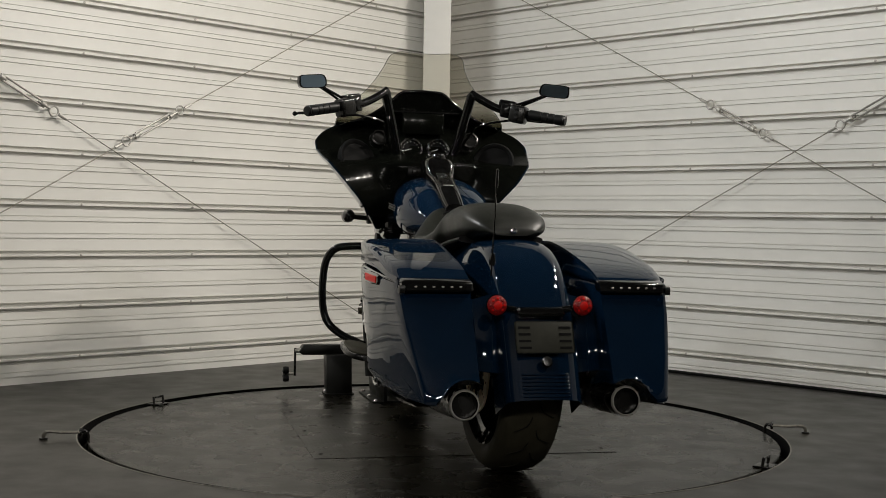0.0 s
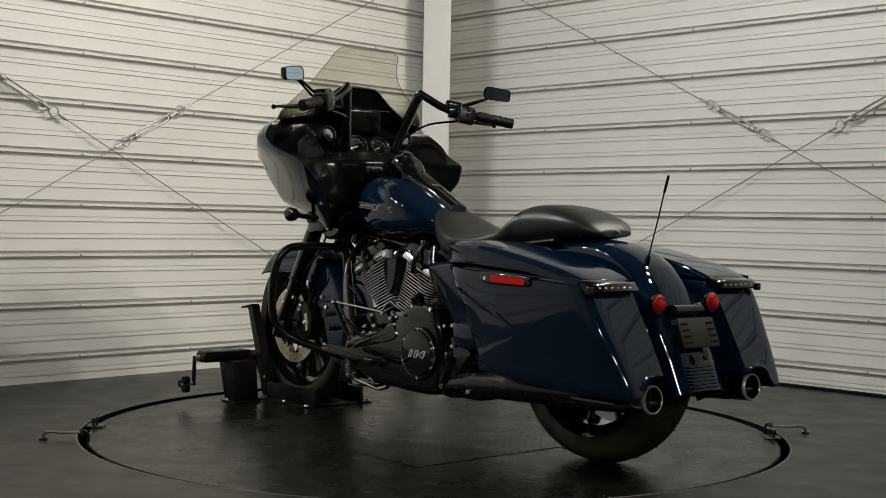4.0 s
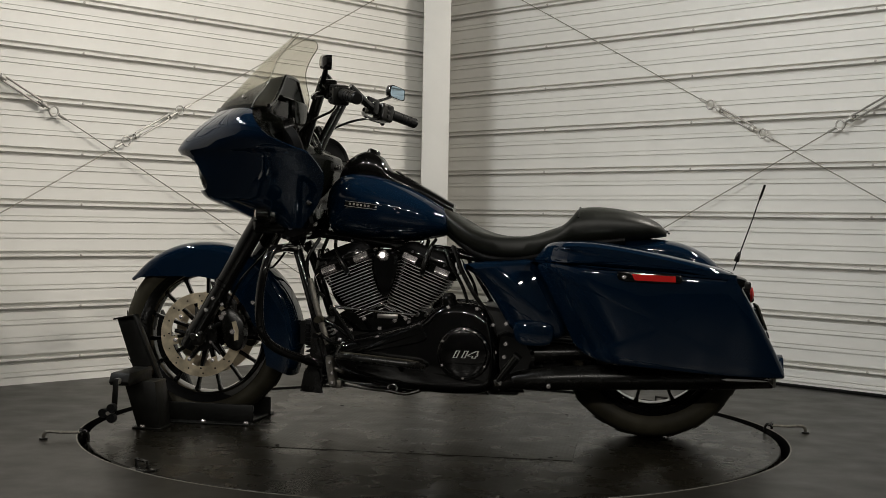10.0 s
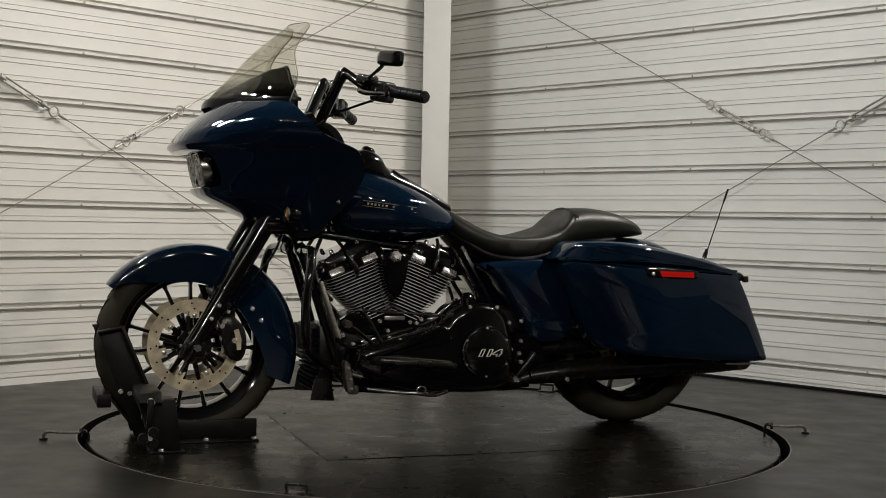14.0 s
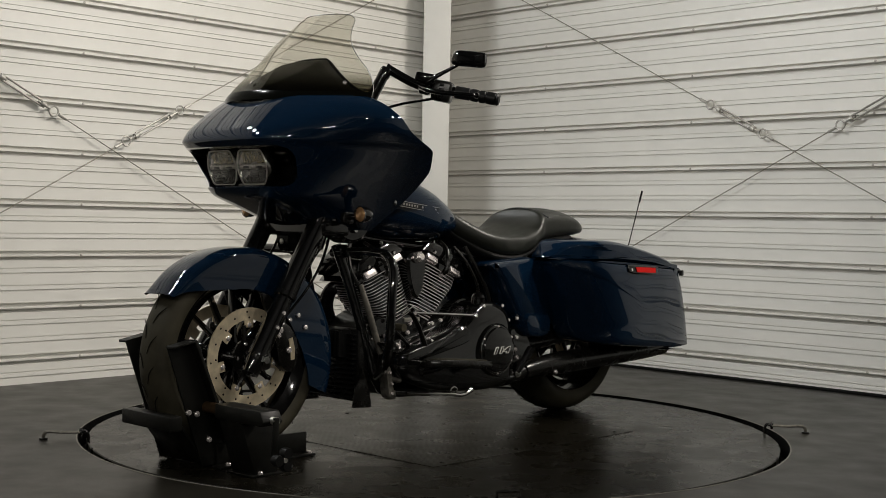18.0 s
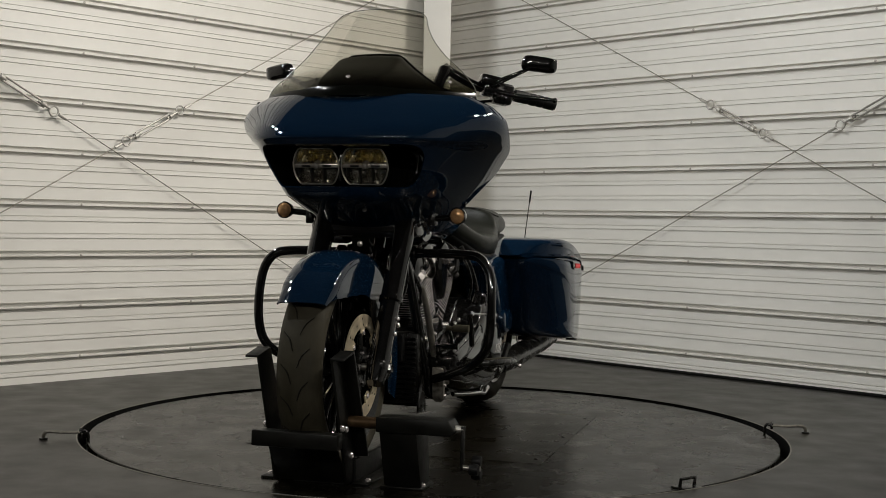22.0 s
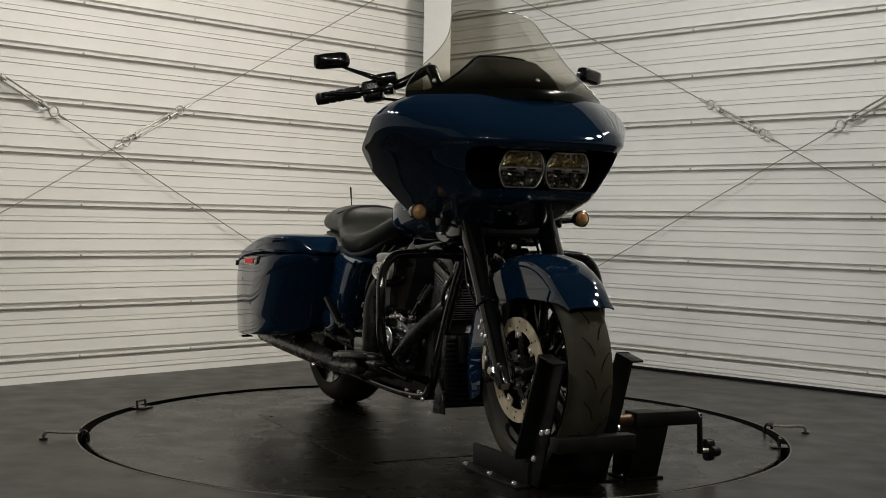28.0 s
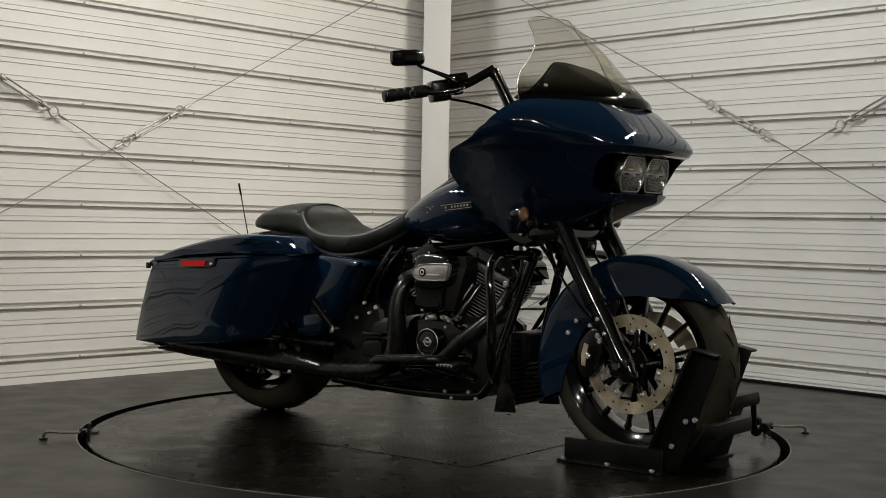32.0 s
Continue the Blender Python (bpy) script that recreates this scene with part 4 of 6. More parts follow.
    part("hand_cable", tube([g0 - d * 0.06 + Vector((0, 0, -0.03)), (1.13, s * 0.20, 1.13), (1.22, s * 0.17, 1.09), (1.29, s * 0.13, 1.02)], 0.0045, 8), BLACK, b)
# ---- bodywork ----
def oval(x, hw, z0, z1, n=2.4, k=32, flat=0.0):
    """A cross-section in y, z: a rounded oval between two heights."""
    out = []
    c, h = (z0 + z1) / 2, (z1 - z0) / 2
    for i in range(k):
        a = 2 * math.pi * i / k
        ca, sa = math.cos(a), math.sin(a)
        out.append(Vector((x, hw * math.copysign(abs(ca) ** (2 / n), ca), c + h * math.copysign(abs(sa) ** (2 / n), sa))))
    return out


def hull(rows, n=2.4, k=32, sub=4):
    """A smooth body lofted along x through (x, half width, bottom, top)."""
    a = spline([(r[0], r[1], 0) for r in rows], sub)
    b = spline([(r[2], r[3], 0) for r in rows], sub)
    bm = bmesh.new()
    loft(bm, [oval(p.x, max(p.y, 0.004), q.x, q.y, n, k) for p, q in zip(a, b)])
    return bm


tank = part("fuel_tank", hull([(1.178, 0.05, 0.75, 0.83), (1.155, 0.115, 0.705, 0.882), (1.10, 0.152, 0.686, 0.918), (1.0, 0.172, 0.676, 0.912), (0.90, 0.172, 0.674, 0.880),
                               (0.82, 0.153, 0.680, 0.842), (0.75, 0.118, 0.695, 0.800), (0.69, 0.070, 0.710, 0.755)], 2.5, 40), PAINT, bike, "dark blue teardrop fuel tank", ang=60)
con = part("tank_console", hull([(1.135, 0.030, 0.88, 0.920), (1.105, 0.056, 0.88, 0.968), (1.045, 0.062, 0.88, 1.000), (0.985, 0.056, 0.88, 0.980), (0.945, 0.047, 0.86, 0.930), (0.83, 0.042, 0.82, 0.876), (0.715, 0.036, 0.76, 0.812)], 3.0, 28), BLACK, bike, "gloss black tank console")
part("console_door", turned(box(-0.055, 0.055, -0.026, 0.026, 0, 0.006, bev=0.003), Matrix.Translation((0.885, 0, 0.899)) @ Matrix.Rotation(radians(-29), 4, "Y")), SATIN, con)
part("console_line", turned(box(-0.048, -0.043, -0.020, 0.020, 0.005, 0.0075, bev=0.001, seg=1), Matrix.Translation((0.885, 0, 0.899)) @ Matrix.Rotation(radians(-29), 4, "Y")), BADGE, con)
part("ignition_knob", lathe([(0.0, 0.018), (0.018, 0.018), (0.024, 0.012), (0.026, 0.0)], (1.02, 0, 0.990), (-0.35, 0, 0.95), 24), BLACK, con)
for s in (1, -1):
    # long low-relief badge: a plate with plain raised bars in place of its lettering
    m = Matrix.Translation((0.985, s * 0.1715, 0.797)) @ Matrix.Rotation(radians(-6), 4, "Y") @ Matrix.Rotation(radians(s * 2), 4, "Z")
    badge = part("tank_badge", turned(box(-0.098, 0.098, -0.002, 0.002, -0.0095, 0.0095, bev=0.0015, seg=1), m), BLACK, tank, "slim chrome and black tank badge")
    for i in range(13):
        if i == 6:
            continue
        x = -0.080 + i * 0.0133
        part("badge_bar", turned(box(x - 0.0036, x + 0.0036, s * 0.002 - 0.001, s * 0.002 + 0.001, -0.0036, 0.0036, bev=0.0006, seg=1), m), BADGE, badge)
    for z in (-0.0088, 0.0088):
        part("badge_rim", turned(box(-0.098, 0.098, s * 0.002 - 0.001, s * 0.002 + 0.001, z - 0.0008, z + 0.0008, bev=0), m), BADGE, badge)


# seat: driver's bowl rising to the pillion pad
def seat_body():
    rows = [(0.765, 0.050, 0.765, 0.802), (0.735, 0.095, 0.715, 0.795), (0.68, 0.135, 0.662, 0.765), (0.61, 0.170, 0.630, 0.725), (0.53, 0.183, 0.614, 0.700), (0.45, 0.187, 0.614, 0.702),
            (0.385, 0.180, 0.626, 0.722), (0.340, 0.168, 0.642, 0.744), (0.305, 0.156, 0.655, 0.785), (0.270, 0.146, 0.664, 0.804), (0.195, 0.139, 0.674, 0.811), (0.107, 0.133, 0.686, 0.802), (0.04, 0.123, 0.698, 0.783), (-0.012, 0.100, 0.705, 0.758), (-0.042, 0.068, 0.71, 0.730)]
    bm = hull(rows, 2.7, 44, 4)
    for v in bm.verts:
        # dished driver's bowl
        d = math.exp(-((v.co.x - 0.50) / 0.13) ** 2)
        if v.co.z > 0.66:
            v.co.z += 0.030 * d * (abs(v.co.y) / 0.19) ** 2 - 0.006 * d
        e = math.exp(-((v.co.x - 0.315) / 0.035) ** 2)
        if v.co.z > 0.70:
            v.co.x -= 0.035 * e * (1 - (abs(v.co.y) / 0.18) ** 2)
    return bm


seat = part("seat", seat_body(), LEATHER, bike, "black stitched two-up vinyl seat", ang=70)
part("seat_seam", tube([(0.262, y, 0.808 - 1.6 * y * y) for y in np.linspace(-0.15, 0.15, 9)], 0.0028, 6, 3), PLASTIC, seat)
part("seat_skirt", hull([(0.74, 0.07, 0.70, 0.745), (0.62, 0.155, 0.618, 0.66), (0.50, 0.178, 0.602, 0.64), (0.40, 0.172, 0.615, 0.655), (0.28, 0.150, 0.655, 0.69), (0.10, 0.135, 0.682, 0.71)], 3, 28), PLASTIC, seat)
studs(bike, [(-0.045, 0.0, 0.722)], (-0.5, 0, 0.85), 0.010, 0.008, CHROME, "seat_screw")

# rear fender, long and wide, with louvre ribs at its foot
RF = spline([(0.34, 0, 0.665), (0.18, 0, 0.692), (0.02, 0, 0.702), (-0.09, 0, 0.690), (-0.18, 0, 0.650), (-0.25, 0, 0.585), (-0.305, 0, 0.505), (-0.350, 0, 0.415), (-0.390, 0, 0.320), (-0.412, 0, 0.270)], 4)


def rear_fender():
    bm = bmesh.new()
    rings = []
    for i, p in enumerate(RF):
        t = (RF[min(i + 1, len(RF) - 1)] - RF[max(i - 1, 0)]).normalized()
        n = Vector((t.z, 0, -t.x))
        if n.dot(p - Vector((0.05, 0, 0.3))) < 0:
            n = -n
        ring = []
        for j in range(27):
            u = -1 + j / 13
            if abs(u) > 0.55:
                f = (abs(u) - 0.55) / 0.45
                y, d = math.copysign(0.108 + 0.004 * f, u), 0.040 + 0.095 * f
            else:
                b = u / 0.55 * math.pi / 2
                y, d = 0.108 * math.copysign(abs(math.sin(b)) ** 0.8, b), 0.040 * (1 - abs(math.cos(b)) ** 0.8)
            ring.append(p + Vector((0, y, 0)) - n * d)
        rings.append(ring)
    loft(bm, rings, closed=False)
    return shell(bm, 0.004)


rf = part("rear_fender", rear_fender(), PAINT, bike, "dark blue long rear fender", ang=50)
for i in range(7):
    z = 0.279 + i * 0.0095
    x = float(np.interp(z, [0.27, 0.32, 0.415], [-0.412, -0.390, -0.350]))
    part("fender_rib", tube([(x + 0.004, -0.066, z), (x - 0.001, -0.050, z), (x - 0.001, 0, z), (x - 0.001, 0.050, z), (x + 0.004, 0.066, z)], 0.0024, 8, 3), PAINT, rf)
for s in (1, -1):
    part("filler_panel", turned(prism([(0.095, 0.322), (0.20, 0.334), (0.20, 0.53), (0.095, 0.56)], 0, 0.006, 0.002, plane="yz"), Matrix.Translation((-0.27, 0, 0)) @ Matrix.Translation((0, 0, 0.43)) @ Matrix.Rotation(radians(20), 4, "Y") @ Matrix.Translation((0, 0, -0.43))) if s == 1 else
         flip(turned(prism([(0.095, 0.322), (0.20, 0.334), (0.20, 0.53), (0.095, 0.56)], 0, 0.006, 0.002, plane="yz"), Matrix.Translation((-0.27, 0, 0)) @ Matrix.Translation((0, 0, 0.43)) @ Matrix.Rotation(radians(20), 4, "Y") @ Matrix.Translation((0, 0, -0.43)))), PAINT, bike)
    tl = part("tail_lamp", lathe([(0, -0.026), (0.020, -0.022), (0.028, -0.006), (0.030, 0.0), (0.030, 0.006)], (-0.318, s * 0.124, 0.520), (-1, 0, 0.05), 28), BLACK, bike, "round red tail lamp")
    part("lens", lathe([(0.0285, 0.004), (0.027, 0.010), (0.021, 0.015), (0.011, 0.018), (0, 0.019)], (-0.318, s * 0.124, 0.520), (-1, 0, 0.05), 28), RED, tl)
    part("lens_core", lathe([(0.013, 0.0175), (0.010, 0.0195), (0.004, 0.0205), (0, 0.0207)], (-0.318, s * 0.124, 0.520), (-1, 0, 0.05), 8), REFLECT, tl, "bright red centre of the lens")
    for i in range(8):
        a = 2 * math.pi * i / 8
        y, z = 0.0195 * math.cos(a), 0.0195 * math.sin(a)
        part("lens_facet", lathe([(0.0048, -0.001), (0.003, 0.001), (0, 0.0015)], (-0.3335, s * 0.124 + y, 0.521 + z), (-1, 0.5 * math.cos(a), 0.5 * math.sin(a)), 5), REFLECT if i % 3 else RED, tl)
    part("stalk", tube([(-0.305, s * 0.098, 0.512), (-0.300, s * 0.05, 0.505)], 0.009, 10, smooth=False), BLACK, tl)
part("tail_bar", pillow([(-0.290, 0.512), (-0.330, 0.515), (-0.345, 0.500), (-0.335, 0.488), (-0.295, 0.490)], [-0.068, -0.062, 0.062, 0.068], [0.006, 0, 0, 0.006], 3), BLACK, bike, "black number plate lamp bar")
pm = Matrix.Translation((-0.372, 0, 0.437)) @ Matrix.Rotation(radians(21), 4, "Y")
pl = part("number_plate_holder", turned(box(-0.003, 0.003, -0.083, 0.083, -0.046, 0.046, bev=0.006, seg=2), pm), PLATE, bike, "bare grey number plate holder with slots")
# slots: near-black bars on the plate carry their inner shade
for s in (1, -1):
    for i in range(4):
        part("slot", turned(box(-0.0042, -0.0034, s * 0.058 - 0.017, s * 0.058 + 0.017, 0.026 - i * 0.019 - 0.0032, 0.026 - i * 0.019 + 0.0032, bev=0), pm), DARK, pl)
part("plate_bracket", turned(box(0.003, 0.03, -0.05, 0.05, -0.035, 0.035, bev=0.004), pm), SATIN, pl)
part("reflector", lathe([(0, 0.006), (0.012, 0.005), (0.016, 0.0)], (-0.398, 0, 0.372), (-1, 0, 0.3), 20), SATIN, pl)
ant = part("antenna", tube([(-0.268, 0.128, 0.600), (-0.325, 0.135, 0.770), (-0.350, 0.139, 0.850)], 0.0022, 8, smooth=False), BLACK, bike, "thin black whip antenna")
part("antenna_tip", tube([(-0.349, 0.139, 0.845), (-0.365, 0.141, 0.893)], 0.0042, 8, smooth=False), BLACK, ant)
part("antenna_base", lathe([(0, 0.02), (0.006, 0.018), (0.009, 0.0), (0.009, -0.015)], (-0.281, 0.128, 0.645), (-0.3, 0, 0.95), 12), BLACK, ant)

# ---- saddlebags ----
BAG_X, BAG_Y = [-0.43, -0.31, -0.15, 0.10, 0.22, 0.285, 0.33, 0.40], [0.352, 0.385, 0.408, 0.421, 0.417, 0.408, 0.365, 0.270]


def bag_map(bm, z_ref=0.60):
    for v in bm.verts:
        xx = v.co.x + (0.61 - v.co.z) * 0.50 * (1 if v.co.z < 0.61 else 0) * max(0.0, min(1.0, (v.co.x + 0.1) / 0.3))
        out = float(np.interp(xx, BAG_X, BAG_Y)) - max(0.0, 0.55 - v.co.z) * 0.035
        out += 0.003 * (1 - min(1.0, abs(v.co.z - 0.44) / 0.16) ** 2)
        v.co.y = 0.185 + v.co.y * (out - 0.185)
        # hollow along the underside for the muffler
        r = float(np.interp(v.co.x, [-0.36, -0.25, 0.3], [0.066, 0.056, 0.050]))
        dy = v.co.y - 0.229
        if abs(dy) < r and v.co.z < 0.40:
            v.co.z = max(v.co.z, float(np.interp(v.co.x, [-0.37, 0.2], [0.262, 0.236])) + math.sqrt(r * r - dy * dy))
    return bm


BODY = [(0.385, 0.617), (0.352, 0.53), (0.300, 0.42), (0.255, 0.335), (0.185, 0.300), (0.0, 0.281), (-0.25, 0.262), (-0.388, 0.258), (-0.424, 0.266), (-0.402, 0.325), (-0.356, 0.415), (-0.268, 0.572), (-0.24, 0.580), (0.0, 0.596), (0.2, 0.608)]
LID = [(0.392, 0.621), (0.385, 0.650), (0.353, 0.685), (0.290, 0.694), (0.180, 0.692), (0.02, 0.668), (-0.150, 0.632), (-0.235, 0.605), (-0.262, 0.592), (-0.262, 0.580), (-0.20, 0.584), (0.0, 0.599), (0.2, 0.612)]
LID = [(x, z - 0.0025) for x, z in LID]
SIDE_S = [0.0, 0.03, 0.08, 0.16, 0.24, 0.32, 0.40, 0.48, 0.54, 0.60, 0.66, 0.80, 0.93, 0.985, 1.0]
for s in (1, -1):
    fl = (lambda b: b) if s == 1 else flip
    bag = part("saddlebag", fl(bag_map(pillow(BODY, SIDE_S, [0.012] + [0.0] * 11 + [0.0015, 0.006, 0.015], 4, True))), PAINT, bike, "dark blue hard saddlebag", ang=42)
    part("lid", fl(bag_map(pillow(LID, [0.0, 0.03, 0.40, 0.70, 0.88, 0.965, 1.0], [0.010, 0.0, 0.0, 0.001, 0.003, 0.008, 0.016], 4, True))), PAINT, bag, "dark blue saddlebag lid")
    part("seam_gasket", fl(bag_map(pillow([(0.372, 0.616), (0.372, 0.622), (0.0, 0.601), (-0.25, 0.583), (-0.25, 0.577), (0.0, 0.594)], [0.05, 0.06, 0.985, 0.99], [0, 0, 0, 0], 2))), PAINT, bag)
    rl = part("side_reflector_frame", fl(bag_map(pillow([(0.118, 0.596), (0.105, 0.600), (-0.072, 0.592), (-0.082, 0.584), (-0.078, 0.562), (0.090, 0.566), (0.120, 0.580)], [0.985, 1.012, 1.022, 1.024], [0, 0, 0.002, 0.004], 2))), BLACK, bag)
    part("side_reflector", fl(bag_map(prism([(0.075, 0.591), (-0.066, 0.586), (-0.066, 0.567), (0.064, 0.571)], 1.020, 1.034, 0))), REFLECT, rl, "red side reflector")
    studs(bag, [(0.098, s * 0.4245, 0.580)], (0, s, 0), 0.007, 0.004)
    # catch and dark trim strip across the rear of the seam
    part("rear_trim", fl(bag_map(pillow([(-0.245, 0.590), (-0.285, 0.584), (-0.296, 0.572), (-0.300, 0.556), (-0.255, 0.560)], [0.0, 0.03, 0.93, 0.98], [0.004, 0, 0, 0.006], 3))), BLACK, bag, "gloss black strip with small lamps")
    for i in range(6):
        y = 0.16 + 0.125 * i
        part("strip_lamp", fl(bag_map(box(-0.2995, -0.290, y, y + 0.035, 0.566, 0.571, bev=0.001, seg=1))), INLAY, bag)
    part("latch", fl(bag_map(box(-0.305, -0.285, 0.955, 1.03, 0.550, 0.572, bev=0.004))), SATIN, bag)
    part("hinge_chrome", fl(bag_map(pillow([(-0.235, 0.259), (-0.355, 0.254), (-0.360, 0.249), (-0.235, 0.252)], [0.75, 0.76, 0.97, 0.98], [0, 0, 0, 0], 2))), CHROME, bag)

# side covers between seat and bags
for s in (1, -1):
    ys = [s * y for y in (0.10, 0.12, 0.185, 0.205, 0.215)]
    part("side_cover", pillow([(0.655, 0.600), (0.52, 0.617), (0.40, 0.618), (0.335, 0.55), (0.300, 0.43), (0.305, 0.36), (0.40, 0.352), (0.475, 0.375), (0.535, 0.465), (0.60, 0.555)], ys, [0.01, 0, 0, 0.006, 0.02], 4), PAINT, bike, "dark blue side cover")
    part("lower_cover", pillow([(0.46, 0.412), (0.345, 0.405), (0.335, 0.355), (0.36, 0.330), (0.44, 0.330), (0.470, 0.36)], [s * y for y in (0.15, 0.215, 0.228, 0.232)], [0, 0, 0.004, 0.012], 4), PAINT, bike)

# ---- exhaust ----
for s in (1, -1):
    lift = 0.0 if s == 1 else 0.006
    mf = part("muffler", tube([(0.47, s * 0.215, 0.205 + lift), (0.40, s * 0.222, 0.214 + lift), (0.33, s * 0.225, 0.220 + lift), (0.20, s * 0.228, 0.228 + lift), (-0.20, s * 0.230, 0.244 + lift), (-0.37, s * 0.229, 0.254 + lift)],
                              [0.028, 0.035, 0.041, 0.0425, 0.0425, 0.0405], 24, 4), SATIN, bike, "satin black muffler")
    d = Vector((-1, 0, 0.06))
    part("muffler_tip", lathe([(0.040, -0.012), (0.042, 0.0), (0.0425, 0.030), (0.0422, 0.040), (0.0410, 0.046), (0.0390, 0.0495), (0.0360, 0.0495), (0.0338, 0.046), (0.0328, 0.040), (0.0320, -0.012)], (-0.352, s * 0.229, 0.254 + lift), d, 40, close=True), TIP, mf, "dark chrome muffler tip")
    part("tip_ring", lathe([(0.0424, 0.042), (0.0412, 0.0475), (0.0392, 0.0505), (0.0368, 0.0505), (0.0352, 0.048), (0.0365, 0.044)], (-0.352, s * 0.229, 0.254 + lift), d, 40, close=True), INLAY, mf, "bright rim of the muffler tip")
    # near-black disc inside the tip carries the shade of the bore
    part("muffler_bore", lathe([(0, 0.010), (0.0325, 0.010)], (-0.352, s * 0.229, 0.255 + lift), d, 24), DARK, mf)
    studs(mf, [(-0.385, s * 0.229 + 0.0435 * math.cos(a), 0.257 + lift + 0.042 * math.sin(a)) for a in (0.9, 2.6, 4.2)], (-1, 0, 0), 0.005, 0.006, CHROME)
    part("muffler_hanger", box(-0.05, 0.05, s * 0.20 - 0.012, s * 0.20 + 0.012, 0.27, 0.30, bev=0.003), SATIN, mf)
    studs(mf, [(0.345, s * 0.262, 0.198)], (0, s, -0.3), 0.008, 0.010)
part("exhaust_pipe", tube([(0.47, 0.215, 0.205), (0.53, 0.19, 0.180), (0.56, 0.10, 0.165), (0.58, -0.05, 0.165), (0.62, -0.17, 0.20)], 0.024, 16), SATIN, bike, "satin black crossover pipe")
part("exhaust_pipe", tube([(0.83, -0.12, 0.545), (0.815, -0.185, 0.535), (0.800, -0.208, 0.47), (0.800, -0.212, 0.38), (0.795, -0.212, 0.30), (0.755, -0.214, 0.243), (0.66, -0.215, 0.222), (0.47, -0.216, 0.212)], [0.024, 0.025, 0.030, 0.033, 0.034, 0.034, 0.033, 0.030], 18), SATIN, bike, "satin black rear header pipe")
part("exhaust_pipe", tube([(1.125, -0.03, 0.530), (1.165, -0.068, 0.510), (1.152, -0.112, 0.455), (1.105, -0.150, 0.400), (1.050, -0.172, 0.350), (0.965, -0.182, 0.282), (0.86, -0.192, 0.235), (0.72, -0.20, 0.205)], [0.022, 0.023, 0.026, 0.027, 0.027, 0.027, 0.027, 0.027], 18), SATIN, bike, "satin black front header pipe")
# ---- engine ----
part("crankcase", pillow([(0.74, 0.41), (0.86, 0.43), (1.06, 0.425), (1.125, 0.36), (1.13, 0.24), (1.08, 0.160), (0.80, 0.150), (0.60, 0.155), (0.55, 0.24), (0.60, 0.38)], [-0.135, -0.125, 0.072, 0.082], [0.015, 0, 0, 0.015], 4), WRINKLE, bike, "black wrinkle-finish crankcase")
part("gearbox", pillow([(0.66, 0.43), (0.50, 0.44), (0.44, 0.38), (0.43, 0.23), (0.47, 0.165), (0.66, 0.16)], [-0.13, -0.12, 0.12, 0.13], [0.012, 0, 0, 0.012], 4), WRINKLE, bike)
part("oil_pan", box(0.46, 1.00, -0.11, 0.11, 0.140, 0.180, bev=0.012), SATIN, bike)


